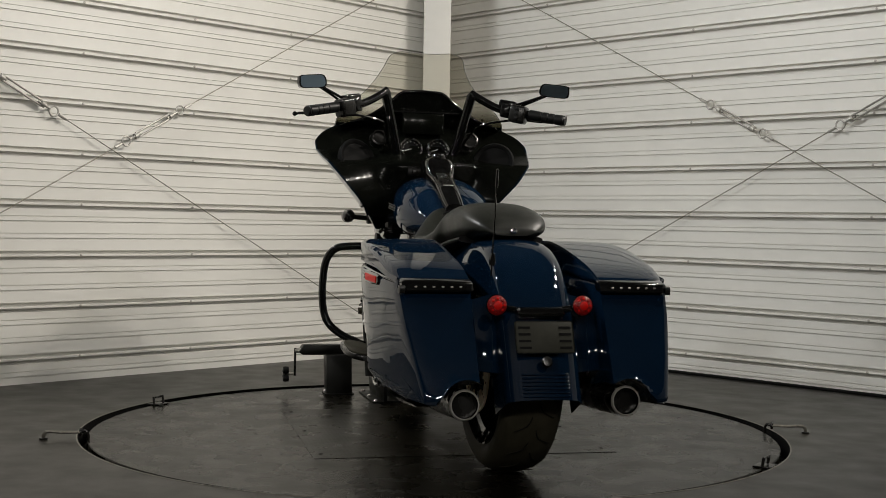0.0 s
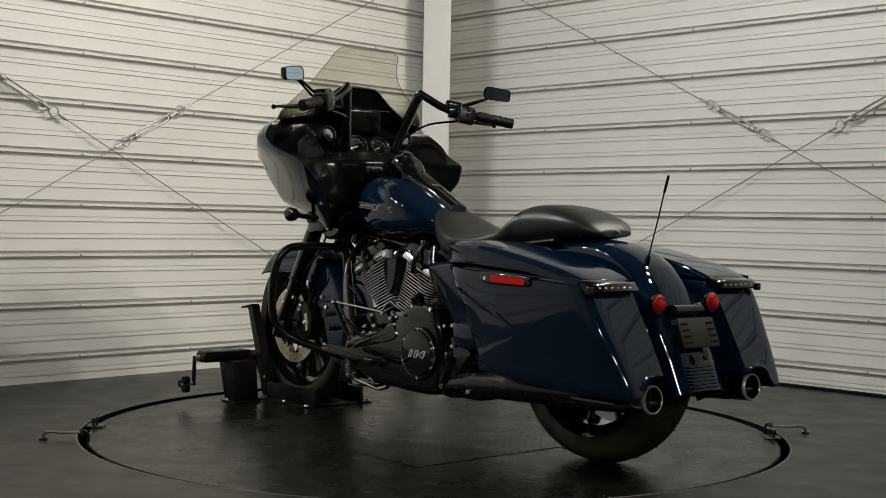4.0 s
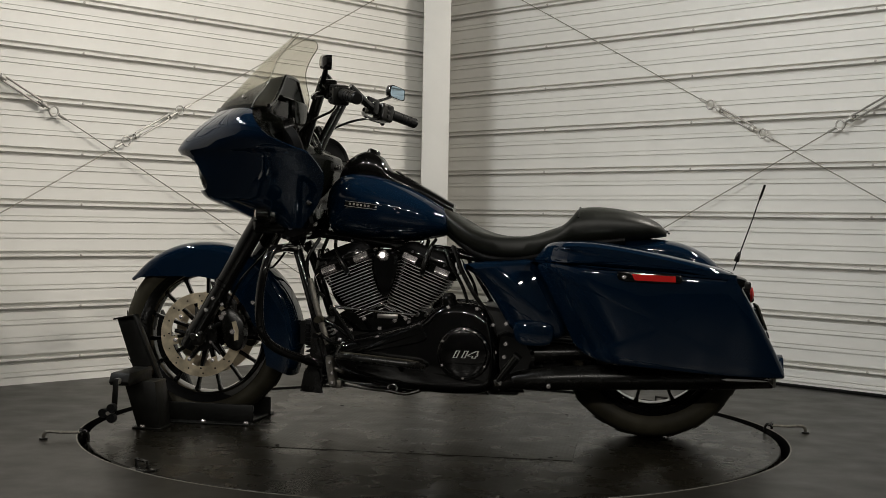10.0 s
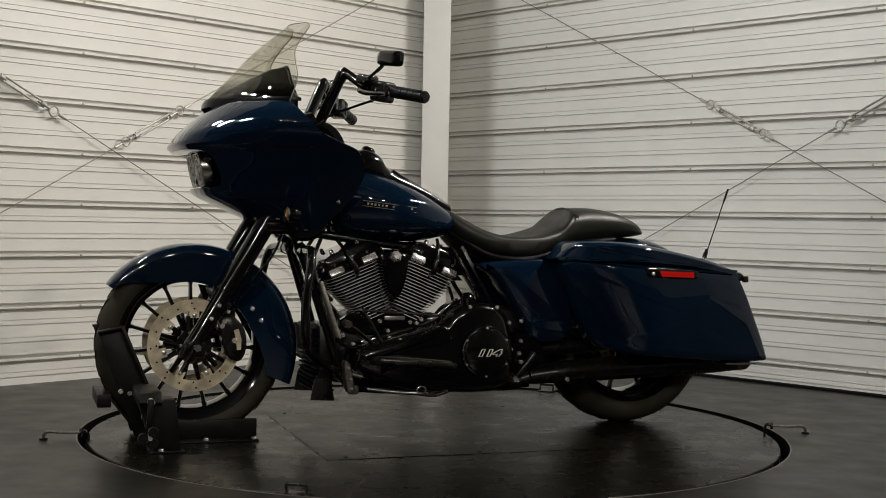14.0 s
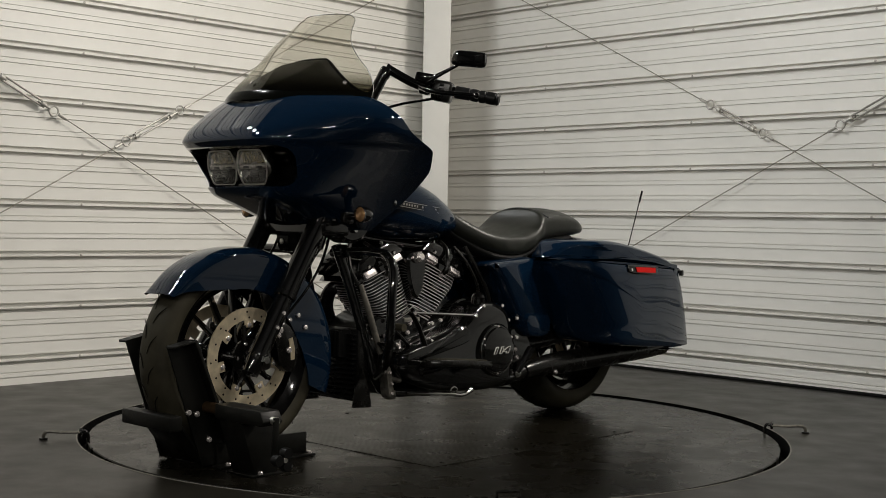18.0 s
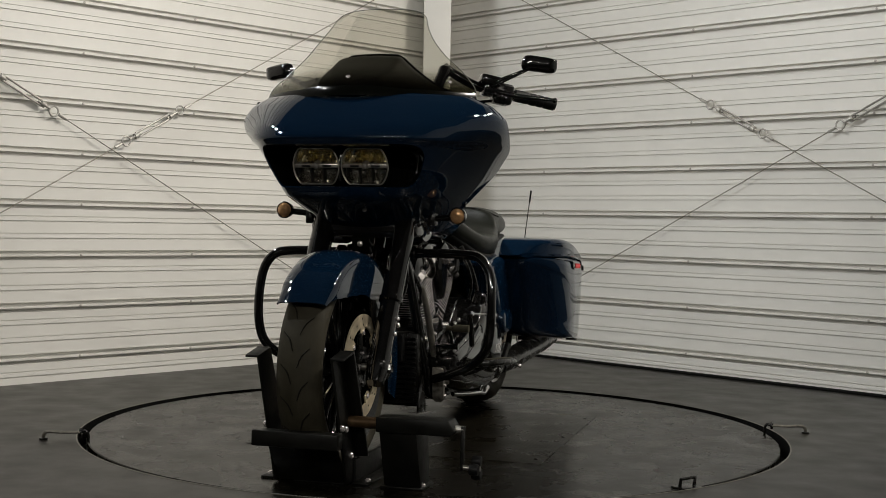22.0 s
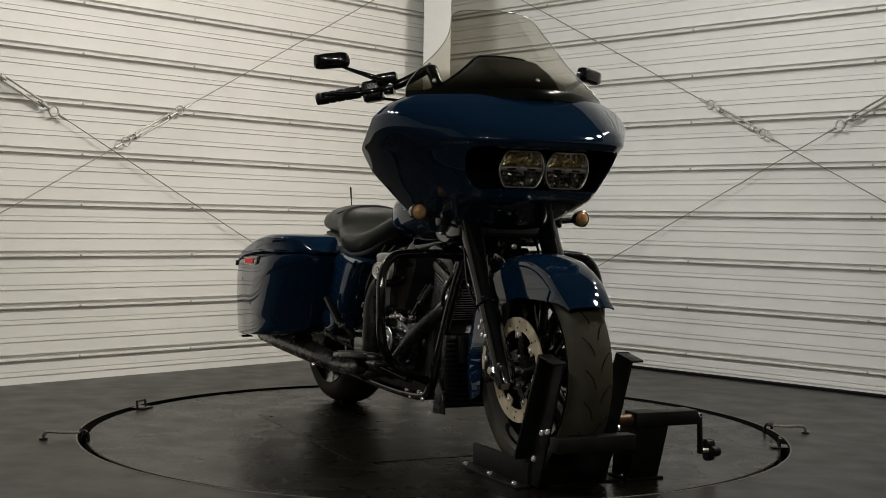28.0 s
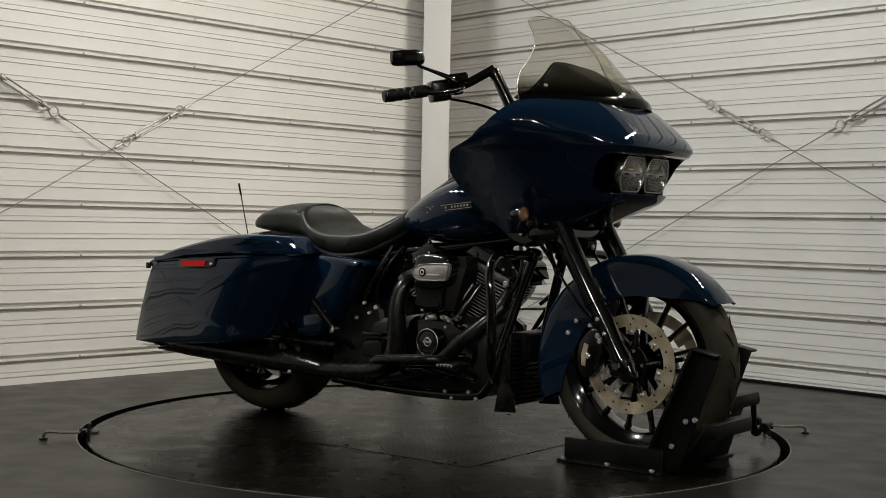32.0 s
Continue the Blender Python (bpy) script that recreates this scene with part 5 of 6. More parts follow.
def cylinder(foot, lean, label):
    """A finned cylinder; its fins are cut back on the outer side towards the foot."""
    m = Matrix.Translation(foot) @ Matrix.Rotation(radians(lean), 4, "Y")
    o = 1 if lean > 0 else -1
    c = part("cylinder", turned(lathe([(0.050, 0), (0.050, 0.255)], (o * -0.012, 0, 0), axis=(0, 0, 1), seg=32), m), SATIN, bike, label)
    for i in range(17):
        w = 0.036 + i * 0.0112
        out, inn = float(np.interp(w, [0.036, 0.185], [0.030, 0.098])), float(np.interp(w, [0.04, 0.215], [0.080, 0.095]))
        cx, hx = o * (out - inn) / 2, (out + inn) / 2

        def outline(g):
            a, y = hx + g, 0.094 + g
            return [(cx + sx * a * px, sy * y * py) for sx, sy, px, py in
                    ((-1, -1, 1, 0.62), (-1, -1, 0.93, 0.86), (-1, -1, 0.78, 0.97), (-1, -1, 0.6, 1), (1, -1, 0.6, 1), (1, -1, 0.78, 0.97), (1, -1, 0.93, 0.86), (1, -1, 1, 0.62),
                     (1, 1, 1, 0.62), (1, 1, 0.93, 0.86), (1, 1, 0.78, 0.97), (1, 1, 0.6, 1), (-1, 1, 0.6, 1), (-1, 1, 0.78, 0.97), (-1, 1, 0.93, 0.86), (-1, 1, 1, 0.62))]
        bm = bmesh.new()
        loft(bm, [[(x, y, w + z) for x, y in outline(0)] for z in (-0.0013, 0.0013)])
        fin = part("cooling_fin", turned(bm, m), SATIN, c, "black cooling fin with machined edge", ang=25)
        bm = bmesh.new()
        loft(bm, [[(x, y, w + z) for x, y in outline(g)] for z, g in ((-0.0010, -0.001), (-0.0010, 0.0012), (0.0010, 0.0012), (0.0010, -0.001))], cap=False)
        part("fin_edge", turned(bm, m), ALU, fin, "bright machined fin edge", ang=25)
    bm = bmesh.new()
    loft(bm, [[(o * (out - inn) / 2 + sx * ((out + inn) / 2 - 0.022), sy * 0.076, w) for sx, sy in ((-1, -1), (1, -1), (1, 1), (-1, 1))] for w, out, inn in ((0.03, 0.030, 0.080), (0.185, 0.098, 0.092), (0.225, 0.098, 0.095))])
    part("fin_core", turned(bm, m), DARK, c)
    part("rocker_base", turned(pillow([(-0.098, 0.218), (0.098, 0.218), (0.100, 0.240), (-0.100, 0.240)], [-0.098, -0.092, 0.092, 0.098], [0.004, 0, 0, 0.004], 2), m), BLACK, c)
    part("rocker_box", turned(pillow([(-0.104, 0.240), (0.104, 0.240), (0.100, 0.272), (0.066, 0.296), (-0.066, 0.296), (-0.100, 0.272)], [-0.104, -0.096, 0.096, 0.104], [0.012, 0, 0, 0.012], 3), m), BLACK, c, "gloss black rocker cover")
    for s in (1, -1):
        for k in (-1, 1) if s == 1 else ():
            step = turned(box(-0.027, 0.027, -0.009, 0.009, -0.013, 0.013, bev=0.003), Matrix.Translation((k * 0.063, s * 0.100, 0.236)) @ Matrix.Rotation(radians(s * 28), 4, "X"))
            part("rocker_blade", turned(step, m), POLISH, c, "polished step on the rocker cover")
        if s == -1:
            ledge = part("rocker_ledge", turned(box(-0.094, 0.094, -0.006, 0.006, -0.011, 0.011, bev=0.003), m @ Matrix.Translation((0, -0.098, 0.228))), WORN, c, "dull metal ledge under the rocker cover")
            studs(ledge, [m @ Vector((o * 0.090, -0.104, 0.222))], (0, -1, 0), 0.011, 0.010, BUCKLE)
        studs(c, [m @ Vector((x, s * 0.103, 0.262)) for x in (-0.062, 0.0, 0.062)], (0, s, 0), 0.007, 0.007, CHROME)
    studs(c, [m @ Vector((x, y, 0.297)) for x in (-0.05, 0.05) for y in (-0.07, 0.07)], m.to_3x3() @ Vector((0, 0, 1)), 0.008, 0.014, CHROME)
    part("spark_plug", tube([m @ Vector((0.0, 0.085, 0.196)), m @ Vector((0.0, 0.118, 0.206))], [0.008, 0.009], 10, smooth=False), CHROME, c)
    part("spark_lead", tube([m @ Vector((0.0, 0.112, 0.205)), m @ Vector((0.0, 0.124, 0.222)), m @ Vector((0.006, 0.122, 0.262)), m @ Vector((0.01, 0.10, 0.300)), m @ Vector((0.01, 0.05, 0.330))], [0.010, 0.010, 0.0085, 0.007, 0.006], 10), SATIN, c, "black ignition lead and boot")
    return c


cylinder((1.005, 0.008, 0.375), 22.5, "front engine cylinder with bright cooling fins")
cylinder((0.890, 0.008, 0.375), -22.5, "rear engine cylinder with bright cooling fins")
part("intake_cover", pillow([(0.985, 0.640), (0.905, 0.640), (0.895, 0.58), (0.915, 0.50), (0.945, 0.475), (0.975, 0.50), (0.998, 0.58)], [0.02, 0.095, 0.122, 0.130], [0, 0, 0.006, 0.016], 4), BLACK, bike, "black cover in the engine's valley")
part("chrome_cap", lathe([(0, 0.020), (0.012, 0.020), (0.020, 0.012), (0.022, -0.03)], (0.950, 0.135, 0.624), (0, 1, 0.15), 6), POLISH, bike, "bright six-sided cap")
part("valley_clip", prism([(1.0, 0.424), (0.955, 0.448), (0.905, 0.424), (0.905, 0.432), (0.955, 0.457), (1.0, 0.432)], 0.105, 0.118, 0.001), CHROME, bike)
part("badge_plate", box(0.900, 0.975, 0.092, 0.099, 0.398, 0.414, bev=0.003), BADGE, bike, "small pale metal plate")
part("cam_plate", pillow([(1.10, 0.42), (0.80, 0.425), (0.78, 0.36), (1.10, 0.35)], [0.06, 0.086, 0.093], [0, 0, 0.008], 3), BLACK, bike)

# primary drive cover on the left
PRIM = [(1.105, 0.285), (1.080, 0.318), (0.95, 0.350), (0.81, 0.392), (0.755, 0.440), (0.70, 0.466), (0.62, 0.463), (0.560, 0.425), (0.535, 0.340), (0.530, 0.235), (0.555, 0.165), (0.68, 0.150), (0.90, 0.165), (1.05, 0.205), (1.10, 0.240)]
prim = part("primary_cover", pillow(PRIM, [0.075, 0.085, 0.190, 0.210, 0.221, 0.225], [0.0, 0.0, 0.0, 0.006, 0.018, 0.034], 4), BLACK, bike, "gloss black primary cover", ang=50)
part("primary_rim", pillow(PRIM, [0.073, 0.075, 0.113, 0.115], [-0.004, -0.008, -0.008, -0.004], 4), BLACK, prim)
derby = part("derby_cover", lathe([(0.094, -0.03), (0.094, 0.010), (0.090, 0.016), (0.082, 0.018), (0.078, 0.024), (0.060, 0.028), (0.0, 0.029)], (0.642, 0.221, 0.295), (0, 1, 0), 56), BLACK, prim, "round gloss black cover with engine size number")
part("derby_rim", lathe([(0.0865, 0.0165), (0.088, 0.0185), (0.0895, 0.0165)], (0.642, 0.221, 0.295), (0, 1, 0), 56, close=True), CHROME, derby)
studs(derby, [(0.642 + 0.0845 * math.cos(a), 0.237, 0.295 + 0.0845 * math.sin(a)) for a in [radians(30 + 60 * i) for i in range(6)]], (0, 1, 0), 0.005, 0.004)


def lettering(text, size, m, material, parent, name="lettering", grow=0.0):
    """Raised characters in the built-in font, on the plane x, y of m."""
    cu = bpy.data.curves.new(name, "FONT")
    cu.body, cu.size, cu.extrude, cu.align_x, cu.align_y, cu.shear = text, size, 0.0006, "CENTER", "CENTER", 0.25
    cu.offset = grow
    tmp = bpy.data.objects.new(name, cu)
    scene.collection.objects.link(tmp)
    me = bpy.data.meshes.new_from_object(tmp.evaluated_get(bpy.context.evaluated_depsgraph_get()))
    bpy.data.objects.remove(tmp)
    me.transform(m)
    me.materials.clear()
    me.materials.append(material)
    ob = new(name, me)
    ob.parent = parent
    return ob


T114 = Matrix.Translation((0.640, 0.2502, 0.293)) @ Matrix(((-1, 0, 0, 0), (0, 0, 1, 0), (0, 1, 0, 0), (0, 0, 0, 1)))
T114 = T114 @ Matrix.Diagonal((1.95, 1, 1, 1))
lettering("114", 0.030, T114, PALE, derby, grow=0.0024)
lettering("114", 0.030, Matrix.Translation((0, 0.0010, 0)) @ T114, BLACK, derby, grow=0.0004)
studs(prim, [(0.700, 0.217, 0.452), (0.60, 0.217, 0.450), (0.545, 0.200, 0.395), (0.536, 0.200, 0.30), (0.54, 0.200, 0.20), (0.62, 0.205, 0.163), (0.75, 0.205, 0.165), (0.90, 0.205, 0.180), (1.04, 0.205, 0.215), (1.07, 0.200, 0.305), (0.95, 0.207, 0.340), (0.82, 0.207, 0.378)], (0, 1, 0), 0.007, 0.006)
part("primary_blade", turned(pillow([(0.13, -0.012), (0.02, -0.026), (-0.11, -0.034), (-0.125, 0.0), (-0.10, 0.030), (0.03, 0.014), (0.13, 0.0)], [0.0, 0.012, 0.018], [0, 0.001, 0.008], 3), Matrix.Translation((0.895, 0.211, 0.330)) @ Matrix.Rotation(radians(17), 4, "Y")), BLACK, prim)
part("starter", lathe([(0.0, -0.10), (0.045, -0.10), (0.050, -0.09), (0.050, 0.08), (0.040, 0.10), (0, 0.10)], (0.90, 0.13, 0.285), (1, 0, 0), 24), BLACK, bike)
part("oil_filler", lathe([(0, 0.028), (0.016, 0.028), (0.024, 0.020), (0.026, 0.0), (0.026, -0.03)], (0.70, 0.190, 0.470), (0.1, 0.3, 1), 20), BLACK, bike)
studs(bike, [(0.500, 0.200, 0.33), (0.505, 0.200, 0.285), (0.497, 0.200, 0.255), (0.50, 0.200, 0.40)], (0, 1, 0), 0.008, 0.008)
part("pulley_cover", pillow([(0.53, 0.36), (0.44, 0.35), (0.40, 0.29), (0.43, 0.22), (0.52, 0.20)], [0.13, 0.18, 0.195], [0, 0, 0.012], 3), BLACK, bike)

studs(bike, [(0.964, 0.100, 0.362), (0.858, 0.100, 0.387), (1.070, 0.100, 0.354), (1.126, 0.100, 0.347), (1.024, 0.100, 0.318), (1.022, 0.100, 0.288), (1.036, 0.100, 0.331)], (0, 1, 0), 0.008, 0.010)
studs(prim, [(0.868, 0.205, 0.306), (0.869, 0.205, 0.189), (0.764, 0.205, 0.360)], (0, 1, 0), 0.008, 0.010)

# gear linkage, jiffy stand, foot controls on the left
part("shift_rod", tube([(1.10, 0.262, 0.446), (0.80, 0.262, 0.426)], 0.005, 10, smooth=False), CHROME, bike)
part("shift_arm", tube([(1.105, 0.262, 0.448), (1.07, 0.262, 0.40), (1.03, 0.255, 0.335)], 0.009, 10, smooth=False), BLACK, bike)
studs(bike, [(1.10, 0.268, 0.446), (0.80, 0.268, 0.426), (0.775, 0.235, 0.424)], (0, 1, 0), 0.009, 0.008, CHROME)
for x, y, z, r, m in ((1.15, 0.275, 0.400, 0.0125, RUBBER), (1.165, 0.245, 0.342, 0.010, BLACK)):
    peg = part("shift_peg", tube([(x, y - 0.075, z), (x, y - 0.055, z), (x, y - 0.05, z), (x, y, z)], [r * 0.6, r * 0.6, r, r], 14, smooth=False), m, bike, "black rubber shift peg")
    part("peg_arm", tube([(x, y - 0.070, z), (x - 0.05, y - 0.075, z - 0.03), (1.03, 0.19, 0.318)], 0.0075, 10), BLACK, peg)
part("jiffy_stand", tube([(1.06, 0.20, 0.172), (0.98, 0.235, 0.165), (0.90, 0.250, 0.160), (0.84, 0.252, 0.152), (0.79, 0.250, 0.166)], [0.009, 0.008, 0.008, 0.007, 0.009], 10), CHROME, bike, "chrome side stand folded up")
part("stand_loop", tube([(0.885 + 0.016 * math.cos(a), 0.252, 0.170 + 0.013 * math.sin(a)) for a in np.linspace(0, 2 * math.pi, 13)], 0.004, 8, smooth=False), CHROME, bike)
sb = part("stand_bracket", pillow([(1.142, 0.262), (1.118, 0.258), (1.108, 0.21), (1.100, 0.165), (1.125, 0.158), (1.136, 0.20)], [0.15, 0.180, 0.186], [0, 0, 0.004], 3), WORN, bike, "worn dark steel stand bracket")
part("bracket_lug", box(1.085, 1.120, 0.150, 0.178, 0.150, 0.182, bev=0.006), WORN, sb)
part("bracket_lug", tube([(1.13, 0.165, 0.225), (1.075, 0.185, 0.212)], 0.008, 10, smooth=False), WORN, sb)
studs(sb, [(1.126, 0.186, 0.243), (1.116, 0.186, 0.205), (1.115, 0.186, 0.172)], (0, 1, 0), 0.006, 0.006)
for s in (1, -1):
    tip = 0.0 if s == 1 else 0.02
    fb = part("floorboard", turned(prism([(-0.15, -0.05), (-0.16, 0.0), (-0.13, 0.052), (-0.04, 0.064), (0.09, 0.056), (0.145, 0.02), (0.13, -0.04), (0.04, -0.056)], -0.010, 0.010, 0.005, k=3, plane="xy"),
                                   Matrix.Translation((0.935, s * 0.305, 0.268 + tip)) @ Matrix.Rotation(radians(-5), 4, "Y") @ Matrix.Rotation(radians(s * 9), 4, "X") @ Matrix.Diagonal((1, s, 1, 1))), SATIN, bike, "black rider floorboard with rubber pad")
    part("board_pad", turned(prism([(-0.13, -0.04), (-0.14, 0.0), (-0.115, 0.042), (-0.04, 0.052), (0.08, 0.046), (0.125, 0.015), (0.11, -0.032), (0.04, -0.045)], 0.009, 0.016, 0.003, k=3, plane="xy"),
                             Matrix.Translation((0.935, s * 0.305, 0.268 + tip)) @ Matrix.Rotation(radians(-5), 4, "Y") @ Matrix.Rotation(radians(s * 9), 4, "X") @ Matrix.Diagonal((1, s, 1, 1))), RUBBER, fb)
    part("board_bracket", tube([(1.02, s * 0.15, 0.215), (1.01, s * 0.25, 0.245), (0.98, s * 0.29, 0.262)], 0.010, 10), SATIN, fb)
    part("board_bracket", tube([(0.86, s * 0.15, 0.205), (0.86, s * 0.25, 0.245), (0.87, s * 0.29, 0.262)], 0.010, 10), SATIN, fb)
    # passenger peg folded up by the side cover
    peg = part("passenger_peg", tube([(0.515, s * 0.225, 0.365), (0.440, s * 0.248, 0.458)] if s == -1 else [(0.522, 0.225, 0.205), (0.458, 0.240, 0.290)], [0.013, 0.016, 0.016], 12, smooth=False), BLACK, bike, "folded black passenger peg")
    part("peg_joint", lathe([(0, -0.014), (0.014, -0.012), (0.014, 0.012), (0, 0.014)], (0.52, s * 0.222, 0.360 if s == -1 else 0.200), (0.2, 1, 0), 14), CHROME, peg)
    part("peg_mount", tube([(0.52, s * 0.215, 0.358 if s == -1 else 0.200), (0.535, s * 0.18, 0.32 if s == -1 else 0.21), (0.54, s * 0.14, 0.29 if s == -1 else 0.22)], 0.010, 10), SATIN, peg)
    # frame tubes
    part("frame_tube", tube([(1.285, s * 0.085, 0.665), (1.235, s * 0.105, 0.52), (1.165, s * 0.125, 0.30), (1.13, s * 0.130, 0.205), (1.06, s * 0.130, 0.168), (0.80, s * 0.130, 0.160), (0.44, s * 0.130, 0.172)], 0.017, 14), BLACK, bike, "black frame tube")
    part("frame_tube", tube([(1.22, s * 0.05, 0.70), (0.95, s * 0.07, 0.665), (0.66, s * 0.09, 0.63), (0.45, s * 0.11, 0.56), (0.40, s * 0.12, 0.36)], 0.015, 12), BLACK, bike)
    part("engine_guard", tube([(1.275, s * 0.06, 0.640), (1.282, s * 0.18, 0.646), (1.288, s * 0.30, 0.645), (1.298, s * 0.350, 0.632), (1.308, s * 0.382, 0.585), (1.322, s * 0.392, 0.50), (1.324, s * 0.390, 0.41), (1.312, s * 0.372, 0.345), (1.280, s * 0.325, 0.300), (1.22, s * 0.245, 0.262), (1.165, s * 0.165, 0.232)], 0.0150, 16, 5), BLACK, bike, "gloss black engine guard bar")
    part("guard_clamp", lathe([(0.019, -0.014), (0.023, -0.010), (0.023, 0.010), (0.019, 0.014)], (1.285, s * 0.12, 0.645), (0, 1, 0), 16, close=True), BLACK, bike)
    part("swingarm", tube([(0.47, s * 0.13, 0.295), (0.30, s * 0.135, 0.300), (0.02, s * 0.128, 0.322)], [0.036, 0.030, 0.026], 14), SATIN, bike)
    part("shock_absorber", tube([(0.36, s * 0.145, 0.36), (0.10, s * 0.145, 0.345)], 0.024, 14, smooth=False), BLACK, bike)
    part("rear_axle_nut", lathe([(0, 0.0), (0.020, 0.0), (0.020, 0.016), (0.012, 0.022), (0, 0.022)], (0, s * 0.14, 0.325), (0, s, 0), 6), CHROME, bike)
part("rear_axle", tube([(0, -0.14, 0.325), (0, 0.14, 0.325)], 0.012, 12, smooth=False), STEEL, bike)
part("drive_pulley", lathe([(0.0, -0.012), (0.100, -0.012), (0.104, 0.0), (0.100, 0.012), (0, 0.012)], (0, -0.115, 0.325), seg=48), SATIN, bike)
part("steering_head", tube([(1.21, 0, 0.90), (1.31, 0, 0.66)], 0.035, 18, smooth=False), BLACK, bike)
part("fairing_bracket", box(1.22, 1.40, -0.14, 0.14, 0.748, 0.800, bev=0.012), SATIN, bike)
for s in (1, -1):
    part("lower_trim", pillow([(1.235, 0.80), (1.20, 0.74), (1.225, 0.69), (1.29, 0.672), (1.34, 0.70), (1.33, 0.78)], [s * y for y in (0.10, 0.155, 0.165)], [0, 0, 0.012], 3), BLACK, bike)
    studs(bike, [(1.36, s * 0.160, 0.738), (1.28, s * 0.168, 0.715)], (0, s, 0), 0.010, 0.010, CHROME)
    part("hose", tube([(1.20, s * 0.06, 0.68), (1.235, s * 0.10, 0.60), (1.215, s * 0.13, 0.52), (1.17, s * 0.11, 0.47)], 0.007, 8), SATIN, bike)
    part("hose", tube([(0.70, s * 0.12, 0.66), (0.665, s * 0.15, 0.58), (0.62, s * 0.16, 0.50), (0.58, s * 0.14, 0.44)], 0.008, 8), SATIN, bike)
    part("hose", tube([(0.735, s * 0.10, 0.66), (0.705, s * 0.14, 0.60), (0.66, s * 0.15, 0.52), (0.64, s * 0.13, 0.45)], 0.006, 8), SATIN, bike)

# oil cooler low between the downtubes
cool = part("oil_cooler", box(1.165, 1.215, -0.125, 0.125, 0.145, 0.385, bev=0.008), SATIN, bike, "black finned oil cooler")
for i in range(14):
    z = 0.160 + i * 0.016
    part("cooler_fin", box(1.158, 1.232, -0.118, 0.118, z - 0.0022, z + 0.0022, bev=0), DARK, cool)
for s in (1, -1):
    part("cooler_guard", prism([(1.245, 0.13), (1.16, 0.125), (1.175, 0.20), (1.20, 0.25), (1.232, 0.20)], s * 0.13, s * 0.138, 0.002), SATIN, cool)
part("regulator", box(1.20, 1.245, -0.085, 0.085, 0.29, 0.385, bev=0.006), PLASTIC, bike, "black finned regulator")
for i in range(9):
    part("regulator_fin", box(1.243, 1.262, -0.080 + 0.0195 * i, -0.074 + 0.0195 * i, 0.295, 0.38, bev=0), PLASTIC, bike)

# right side: air cleaner, cam cover, pushrods, brake pedal
bm = bmesh.new()
loft(bm, [[(0.885, -0.08, z), (0.885, -0.198, z), (0.992, -0.198, z), (x, y, z), (x, -0.08, z)] for x, y, z in ((1.020, -0.1805, 0.452), (1.054, -0.159, 0.602), (1.050, -0.161, 0.632))])
ac = part("air_cleaner", bm, PLASTIC, bike, "black air cleaner with brushed grey inlay")
flank = Vector((0.064, 0.040, 0)).normalized()
side_out = Vector((flank.y, -flank.x, 0))
m = Matrix(((flank.x, side_out.x, 0, 0.9935), (flank.y, side_out.y, 0, -0.1985), (0, 0, 1, 0), (0, 0, 0, 1)))
part("flank_panel", turned(prism([(0.003, 0.456), (0.033, 0.456), (0.071, 0.596), (0.003, 0.596)], -0.004, 0.003, 0.002), m), COWL, ac, "matt olive-black flank panel")
part("outer_cover", pillow([(1.042, 0.612), (1.024, 0.638), (0.930, 0.640), (0.903, 0.626), (0.889, 0.590), (0.893, 0.556), (0.903, 0.528), (0.985, 0.526), (1.030, 0.550)], [-0.190, -0.234, -0.243, -0.247], [0, 0, 0.004, 0.014], 3), BLACK, ac, "gloss black outer cover", ang=50)
part("lower_cover", pillow([(0.992, 0.540), (0.884, 0.540), (0.883, 0.500), (0.888, 0.458), (0.985, 0.456), (0.994, 0.50)], [-0.190, -0.212, -0.222], [0, 0, 0.010], 3), PLASTIC, ac)
rim_line = [(1.050, 0.609), (0.985, 0.608), (0.930, 0.604), (0.903, 0.593), (0.894, 0.578), (0.902, 0.562), (0.928, 0.552), (0.985, 0.553), (1.036, 0.556)]
part("inlay", pillow(rim_line, [-0.238, -0.248, -0.250], [0, 0.001, 0.004], 3), INLAY, ac)
part("inlay_rim", tube([(x, -0.2505, z) for x, z in rim_line + rim_line[:1]], 0.0020, 6, smooth=False), BADGE, ac, "bright rim round the inlay")
part("inlay_line", box(0.958, 1.008, -0.2515, -0.249, 0.5705, 0.5745, bev=0), PALE, ac)
disc = part("inlay_disc", lathe([(0, 0.003), (0.013, 0.003), (0.016, 0.0)], (0.938, -0.249, 0.579), (0, -1, 0), 20), DARK, ac)
part("disc_ring", lathe([(0.0055, 0.0), (0.0075, 0.002), (0.0095, 0.0)], (0.938, -0.252, 0.579), (0, -1, 0), 18, close=True), PALE, disc)
part("cam_cover", pillow([(1.06, 0.40), (0.94, 0.43), (0.84, 0.42), (0.80, 0.36), (0.82, 0.27), (0.92, 0.22), (1.04, 0.235), (1.09, 0.31)], [-0.12, -0.165, -0.180], [0, 0, 0.016], 4), BLACK, bike, "gloss black cam cover")
part("timer_cover", lathe([(0.046, -0.03), (0.046, 0.008), (0.044, 0.014), (0.040, 0.015), (0.036, 0.011), (0, 0.012)], (0.930, -0.194, 0.343), (0, -1, 0), 36), BLACK, bike, "round black timer cover with plain emblem")
part("timer_rim", lathe([(0.0425, 0.0), (0.0440, 0.0015), (0.0455, 0.0)], (0.930, -0.207, 0.343), (0, -1, 0), 36, close=True), STEEL, bike)
